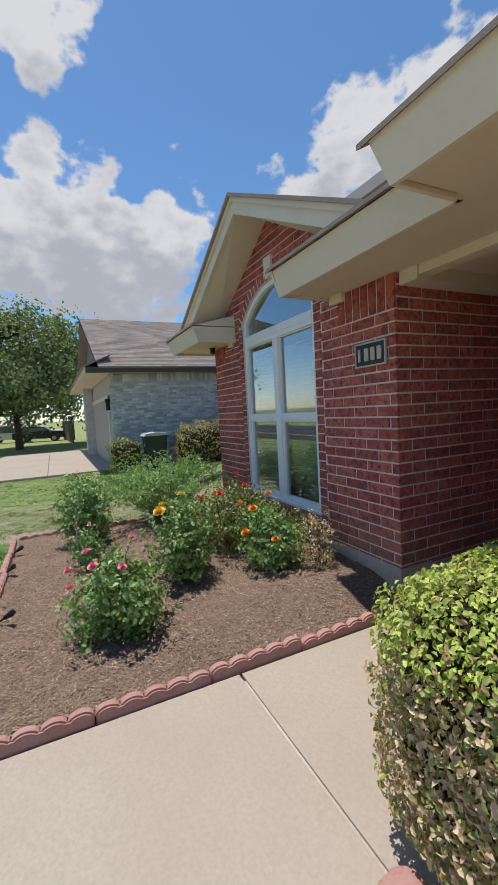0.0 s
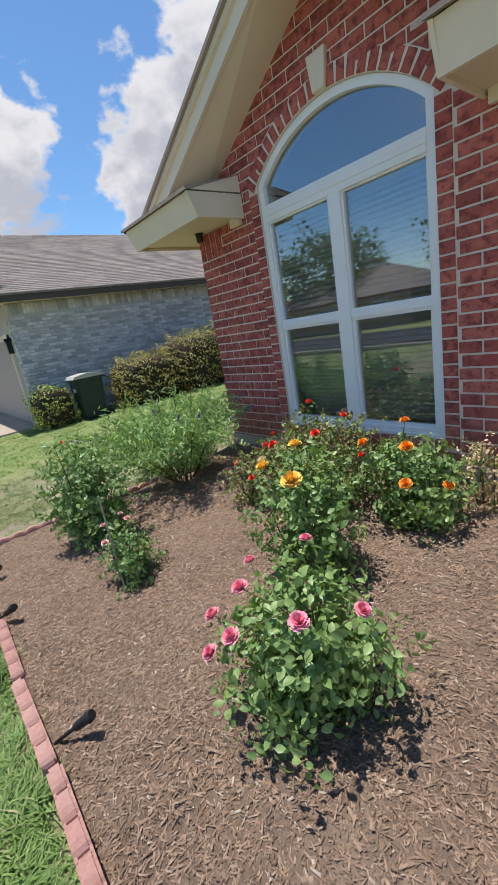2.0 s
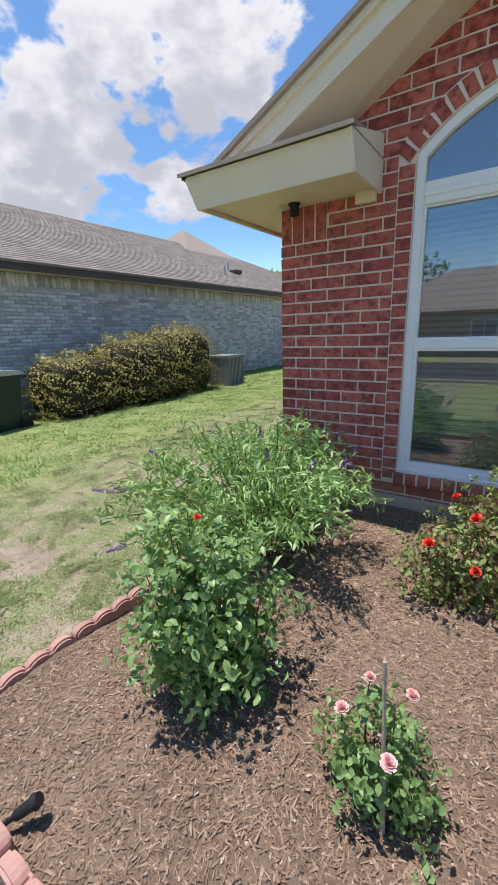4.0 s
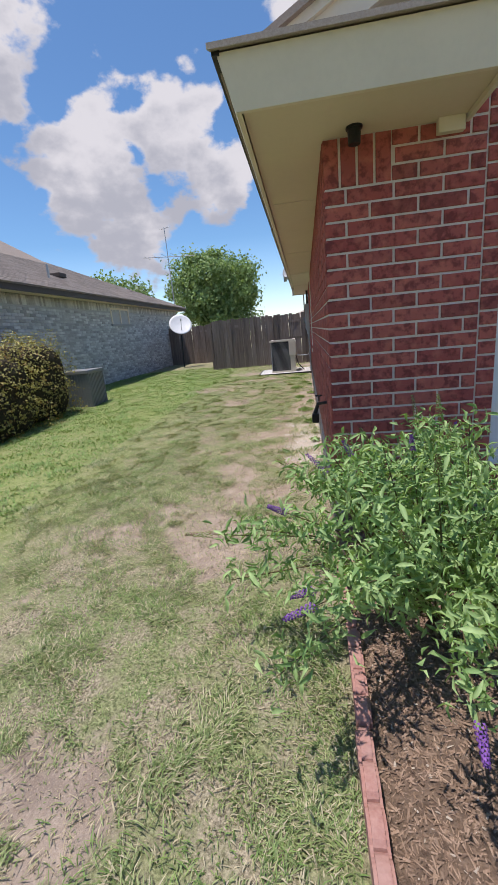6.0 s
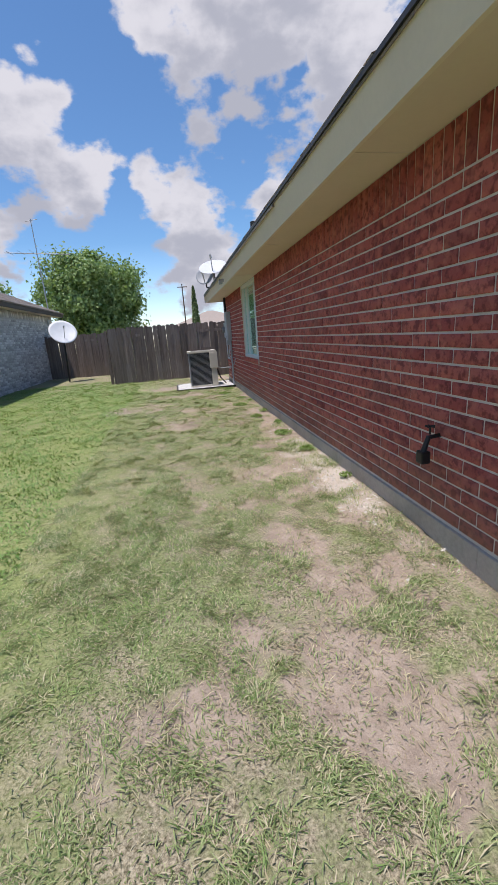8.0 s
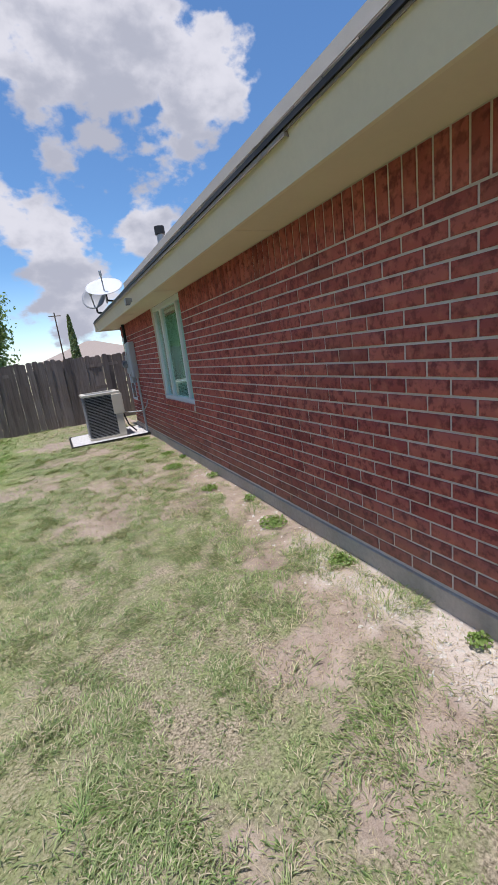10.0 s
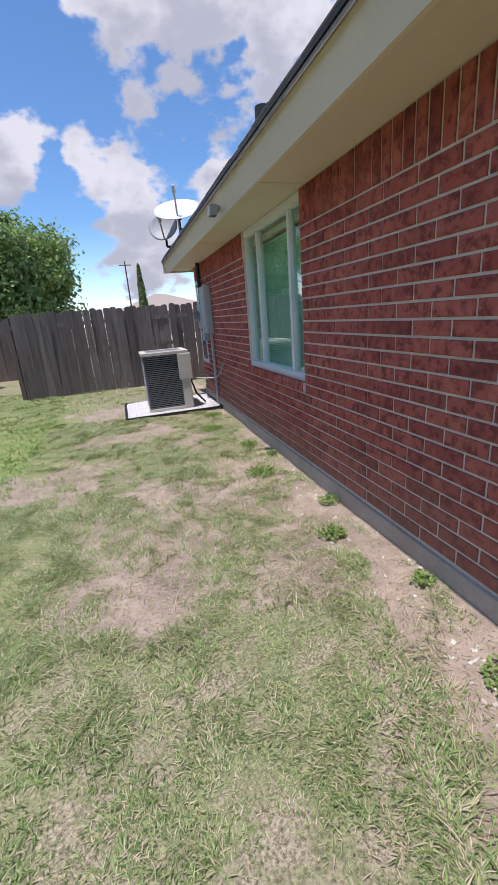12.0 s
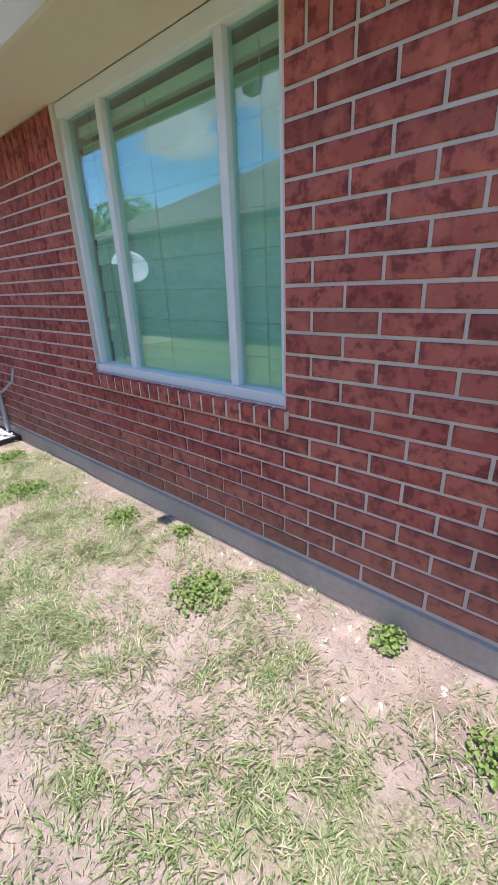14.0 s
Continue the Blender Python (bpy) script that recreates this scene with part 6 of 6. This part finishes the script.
def bin_():
    b = thing("wheeled_bin", -5.85, .25, -.32, "dark green wheeled refuse bin with a pale lid", "bin")
    x, y, z = -5.85, .25, -.32
    bm = bmesh.new()
    lo, hi = [(-.22, -.24), (.22, -.24), (.22, .24), (-.22, .24)], [(-.29, -.30), (.29, -.30), (.29, .32), (-.29, .32)]
    a, c = [bm.verts.new((x + p, y + q, z + .08)) for p, q in lo], [bm.verts.new((x + p, y + q, z + 1.0)) for p, q in hi]
    bm.faces.new(a), bm.faces.new(c)
    for i in range(4):
        bm.faces.new((a[i], a[(i + 1) % 4], c[(i + 1) % 4], c[i]))
    bmesh.ops.bevel(bm, geom=bm.edges[:], offset=.03, segments=2, affect="EDGES")
    part("body", bm, M_BINGREEN, b)
    part("rim", box(x - .31, x + .31, y - .32, y + .34, z + .97, z + 1.02, .012), M_BINGREEN, b)
    bm = prism([(y - .35, z + 1.02), (y + .36, z + 1.02), (y + .33, z + 1.08), (y, z + 1.12), (y - .30, z + 1.08)], "x", x - .32, x + .32)
    part("lid", bm, M_BINLID, b, "pale sun-bleached lid")
    for s in (-1, 1):
        part("wheel", rod((x + s * .24, y + .28, z + .12), (x + s * .29, y + .28, z + .12), .12, n=20), M_BLACK, b)
    part("handle", rod((x - .25, y + .40, z + .98), (x + .25, y + .40, z + .98), .016), M_BLACK, b)
    part("label_plate", box(x - .08, x + .08, y - .295, y - .28, z + .72, z + .80), M_GREYBOX, b)


M_BINGREEN = plain("bin_green_plastic", (0.028, 0.05, 0.04), .45, vary=.2)
M_BINLID = plain("bin_lid_plastic", (0.46, 0.45, 0.41), .5, vary=.15)
bin_()

nac = thing("air_conditioner", -5.45, 6.35, -.25, "dark grey louvred air conditioner beside the shrubs", "air conditioner")
part("coil", box(-5.78, -5.12, 6.02, 6.68, -.30, .64), M_BLACK, nac)
for k in range(11):
    part("slat", box(-5.80 + k * .066, -5.77 + k * .066, 5.99, 6.71, -.25, .60), M_LOUVRE, nac)
    part("slat", box(-5.81, -5.09, 6.0 + k * .066, 6.03 + k * .066, -.25, .60), M_LOUVRE, nac)
part("top_cover", box(-5.83, -5.07, 5.97, 6.73, .60, .68, .012), M_LOUVRE, nac)

ant = thing("aerial_mast", -7.3, 20.6, -.2, "tall thin aerial mast with a crossed yagi on top", "aerial")
part("mast", rod((-7.3, 20.6, -.3), (-7.35, 20.6, 7.0), .035, .02), M_STEEL, ant)
bm = rod((-8.7, 20.5, 5.6), (-5.9, 20.7, 5.45), .02)
part("boom", bm, M_STEEL, ant)
for k in range(6):
    x = -8.5 + k * .5
    part("element", rod((x, 20.1 - .05 * k, 5.58), (x, 21.0 + .05 * k, 5.58), .008), M_STEEL, ant)
part("top_bar", rod((-7.6, 20.6, 6.9), (-7.05, 20.6, 6.98), .015), M_STEEL, ant)


# ---- trees and distance ----
def tree(x, y, h, spread, clear, n, leaf, mat, label, trunk=.22, squash=.85):
    z0 = float(land(x, y)) - .05
    t = thing("tree", x, y, z0, label, "tree", "trees around the yards")
    bm = bmesh.new()
    top = Vector((x + .15, y, z0 + clear + (h - clear) * .4))
    rod((x, y, z0), (x + .05, y, z0 + clear), trunk, trunk * .72, 10, bm)
    rod((x + .05, y, z0 + clear), top, trunk * .72, trunk * .35, 8, bm)
    tips = []
    for k in range(13):
        a = 2.4 * k
        s = Vector((x + .05, y, z0 + clear)).lerp(top, k / 13)
        e = s + Vector((math.cos(a), math.sin(a), .45 + .6 * k / 13)) * spread * rng.uniform(.55, .85)
        rod(s, e, trunk * .3, trunk * .08, 6, bm)
        tips.append(e)
        for j in range(3):
            q = s.lerp(e, .5 + .2 * j)
            g = q + Vector(rng.normal(0, .35, 3)) * spread * .6
            rod(q, g, trunk * .1, trunk * .03, 5, bm)
            tips.append(g)
    part("trunk", bm, M_BARK, t)
    cz, hz = z0 + clear + (h - clear) * .52, (h - clear) * .52
    cl = []
    for k in range(70):
        d = rng.normal(0, 1, 3)
        d /= np.linalg.norm(d)
        rr = rng.uniform(.35, 1.0) ** .5
        cl.append((x + d[0] * rr * spread, y + d[1] * rr * spread, cz + d[2] * rr * hz * squash))
    cl = np.array(cl + [tuple(p) for p in tips])
    cl[:, 2] = np.maximum(cl[:, 2], z0 + clear * .85)
    pick = rng.integers(0, len(cl), n)
    off = rng.normal(0, 1, (n, 3)) * np.array([.13, .13, .10]) * spread * rng.uniform(.6, 1.2, len(cl))[pick][:, None]
    P = cl[pick] + off
    N = P - np.array([x, y, cz])
    N /= np.linalg.norm(N, axis=1)[:, None]
    leaf_cloud("crown", P, N, leaf, mat, t, slim=.6)
    return t


tree(-6.2, 26.5, 7.2, 2.9, 1.5, 30000, .20, M_TREELEAF, "leafy light green tree behind the back fence")
tree(-27.0, -4.6, 9.6, 5.4, 2.0, 36000, .27, M_OAKLEAF, "broad dark green oak on the front lawn across the drive", .28)
tree(-29.0, 6.5, 7.0, 3.4, 1.8, 7000, .26, M_OAKLEAF, "dark green tree beyond the neighbouring house")
tree(-15.0, 30.0, 7.0, 3.0, 1.8, 6000, .26, M_TREELEAF, "green tree behind the neighbouring house")
tree(-34.0, -12.0, 8.5, 4.6, 1.6, 9000, .32, M_OAKLEAF, "dark green tree along the street")
for x, y, h, s in ((-9, -33, 8, 4.4), (6, -36, 9, 5), (19, -33, 8, 4.6), (-22, -30, 9, 5)):
    tree(x, y, h, s, 1.8, 5000, .34, M_OAKLEAF, "dark green tree across the street")

cyp = thing("cypress", .85, 40, -.3, "slim dark cypress far behind the fence", "tree")
part("trunk", rod((.85, 40, -.4), (.85, 40, 1.0), .12), M_BARK, cyp)
n = 2500
zz = rng.uniform(0, 1, n)
aa = rng.uniform(0, 6.283, n)
rr = .5 * (1 - zz) ** .6 * rng.uniform(.6, 1.05, n)
leaf_cloud("crown", np.stack([.85 + rr * np.cos(aa), 40 + rr * np.sin(aa), .3 + 5.6 * zz], -1), np.stack([np.cos(aa), np.sin(aa), np.ones(n)], -1), .22, M_OAKLEAF, cyp)
pole = thing("utility_pole", -.1, 42, -.3, "thin utility pole far behind the fence", "utility pole")
part("shaft", rod((-.1, 42, -.4), (-.1, 42, 6.4), .07, .05), M_BARK, pole)
part("crossarm", rod((-.6, 42, 6.1), (.4, 42, 6.1), .04), M_BARK, pole)


def far_house(x0, x1, y0, y1, h, ridge, label, wall_mat, along="x"):
    zb = float(land((x0 + x1) / 2, (y0 + y1) / 2))
    f = thing("far_house", (x0 + x1) / 2, (y0 + y1) / 2, zb, label, "house", "houses across the street")
    part("wall", box(x0, x1, y0, y1, zb - .3, zb + h), wall_mat, f)
    xm, ym = (x0 + x1) / 2, (y0 + y1) / 2
    o = .45
    bm = bmesh.new()
    base = [bm.verts.new(p) for p in ((x0 - o, y0 - o, zb + h), (x1 + o, y0 - o, zb + h), (x1 + o, y1 + o, zb + h), (x0 - o, y1 + o, zb + h))]
    a, b = bm.verts.new((x0 + (ym - y0), ym, zb + ridge)), bm.verts.new((x1 - (ym - y0), ym, zb + ridge))
    bm.faces.new(base)
    bm.faces.new((base[0], base[1], b, a)), bm.faces.new((base[1], base[2], b)), bm.faces.new((base[2], base[3], a, b)), bm.faces.new((base[3], base[0], a))
    part("roof", bm, M_SHINGLE, f)
    for k in range(3):
        xw = x0 + (k + .5) * (x1 - x0) / 3
        w = part("window", box(xw - .7, xw + .7, y1 - .02, y1 + .04, zb + .8, zb + 2.1), M_WHITE, f)
        part("pane", box(xw - .62, xw - .03, y1 + .04, y1 + .05, zb + .88, zb + 2.02), M_GLASSY, w)
        part("pane", box(xw + .03, xw + .62, y1 + .04, y1 + .05, zb + .88, zb + 2.02), M_GLASSY, w)


M_TAN = speckled("tan_brick", (0.34, 0.26, 0.2), (0.44, 0.35, 0.28), 9)
far_house(-8, 7, -34, -24, 2.6, 5.4, "tan brick house across the street", M_TAN)
far_house(11, 26, -34, -24, 2.6, 5.6, "grey brick house across the street", M_GREYBRICK)
far_house(-27, -12, -36, -26, 2.6, 5.2, "tan brick house farther down the street", M_TAN)
far_house(-2, 9, 48, 58, 2.4, 4.4, "house far behind the back fence", M_TAN)
road = tagged(part("road", box(-300, 300, -19.0, -11.0, -1.2, float(land(0, -15)) + .03), speckled("asphalt", (0.045, 0.045, 0.047), (0.07, 0.07, 0.07), 40, c=(0.06, 0.058, 0.055))), "grey asphalt street", "road", kind="structure")
kerb = tagged(part("kerb", box(-300, 300, -11.0, -10.8, -1.0, float(land(0, -11)) + .09, .02), M_WALK), "pale concrete kerb", "kerb", kind="structure")


def car(x, y, a, paint, label, tall=1.0):
    z = float(land(x, y))
    c = thing("parked_car", x, y, z, label, "car", "cars parked far off")
    m = Matrix.Translation((x, y, z)) @ Matrix.Rotation(a, 4, "Z")
    body = prism([(-2.2, .35), (2.2, .35), (2.25, .7), (2.1, .92), (1.2, .98), (-1.9, 1.0), (-2.2, .9)], "y", -.88, .88)
    cab = prism([(-1.7, .98), (1.1, .98), (.45, 1.38 * tall + .05), (-1.2, 1.42 * tall + .05)], "y", -.74, .74)
    glass = prism([(-1.5, 1.02), (.92, 1.02), (.40, 1.32 * tall + .04), (-1.1, 1.36 * tall + .04)], "y", -.755, .755)
    for nm, bm, mt in (("body", body, paint), ("cabin", cab, paint), ("side_glass", glass, M_GLASSY)):
        if nm == "body":
            bmesh.ops.bevel(bm, geom=bm.edges[:], offset=.06, segments=2, affect="EDGES")
        bm.transform(m)
        part(nm, bm, mt, c)
    for wx in (-1.35, 1.35):
        for wy in (-.9, .7):
            bm = rod((wx, wy, .33), (wx, wy + .2, .33), .33, n=22)
            bm.transform(m)
            w = part("wheel", bm, M_BLACK, c)
            bm = rod((wx, wy - .01, .33), (wx, wy + .21, .33), .19, n=16)
            bm.transform(m)
            part("rim", bm, M_STEEL, w)


car(-41, -6.3, 1.3, plain("white_car_paint", (0.75, 0.75, 0.75), .3), "white pickup parked far down the street", 1.2)
car(-38, -3.6, 1.45, plain("dark_car_paint", (0.03, 0.03, 0.035), .25), "dark sedan parked far down the street")
car(-46, -4.0, 1.4, plain("silver_car_paint", (0.5, 0.5, 0.52), .3), "silver car parked far down the street")
fence(-40, -1.5, -28.5, -1.0, "brown picket fence far down the street")


# ---- lamp in the front room ----
ch = thing("chandelier", 2.05, 2.2, 2.3, "small brass chandelier with lit bulbs in the front room", "ceiling lamp")
part("stem", rod((2.05, 2.2, 2.25), (2.05, 2.2, 3.0), .012), M_NUM, ch)
M_BULB = bpy.data.materials.new("lit_bulb")
M_BULB.use_nodes = True
M_BULB.node_tree.nodes["Principled BSDF"].inputs["Emission Color"].default_value = (1, .75, .42, 1)
M_BULB.node_tree.nodes["Principled BSDF"].inputs["Emission Strength"].default_value = 14
for k in range(5):
    a = k * 2 * math.pi / 5
    e = (2.05 + .2 * math.cos(a), 2.2 + .2 * math.sin(a), 2.22)
    arm = part("arm", rod((2.05, 2.2, 2.28), e, .008), M_NUM, ch)
    part("bulb", rod((e[0], e[1], 2.23), (e[0], e[1], 2.30), .022, .012, 10), M_BULB, arm)
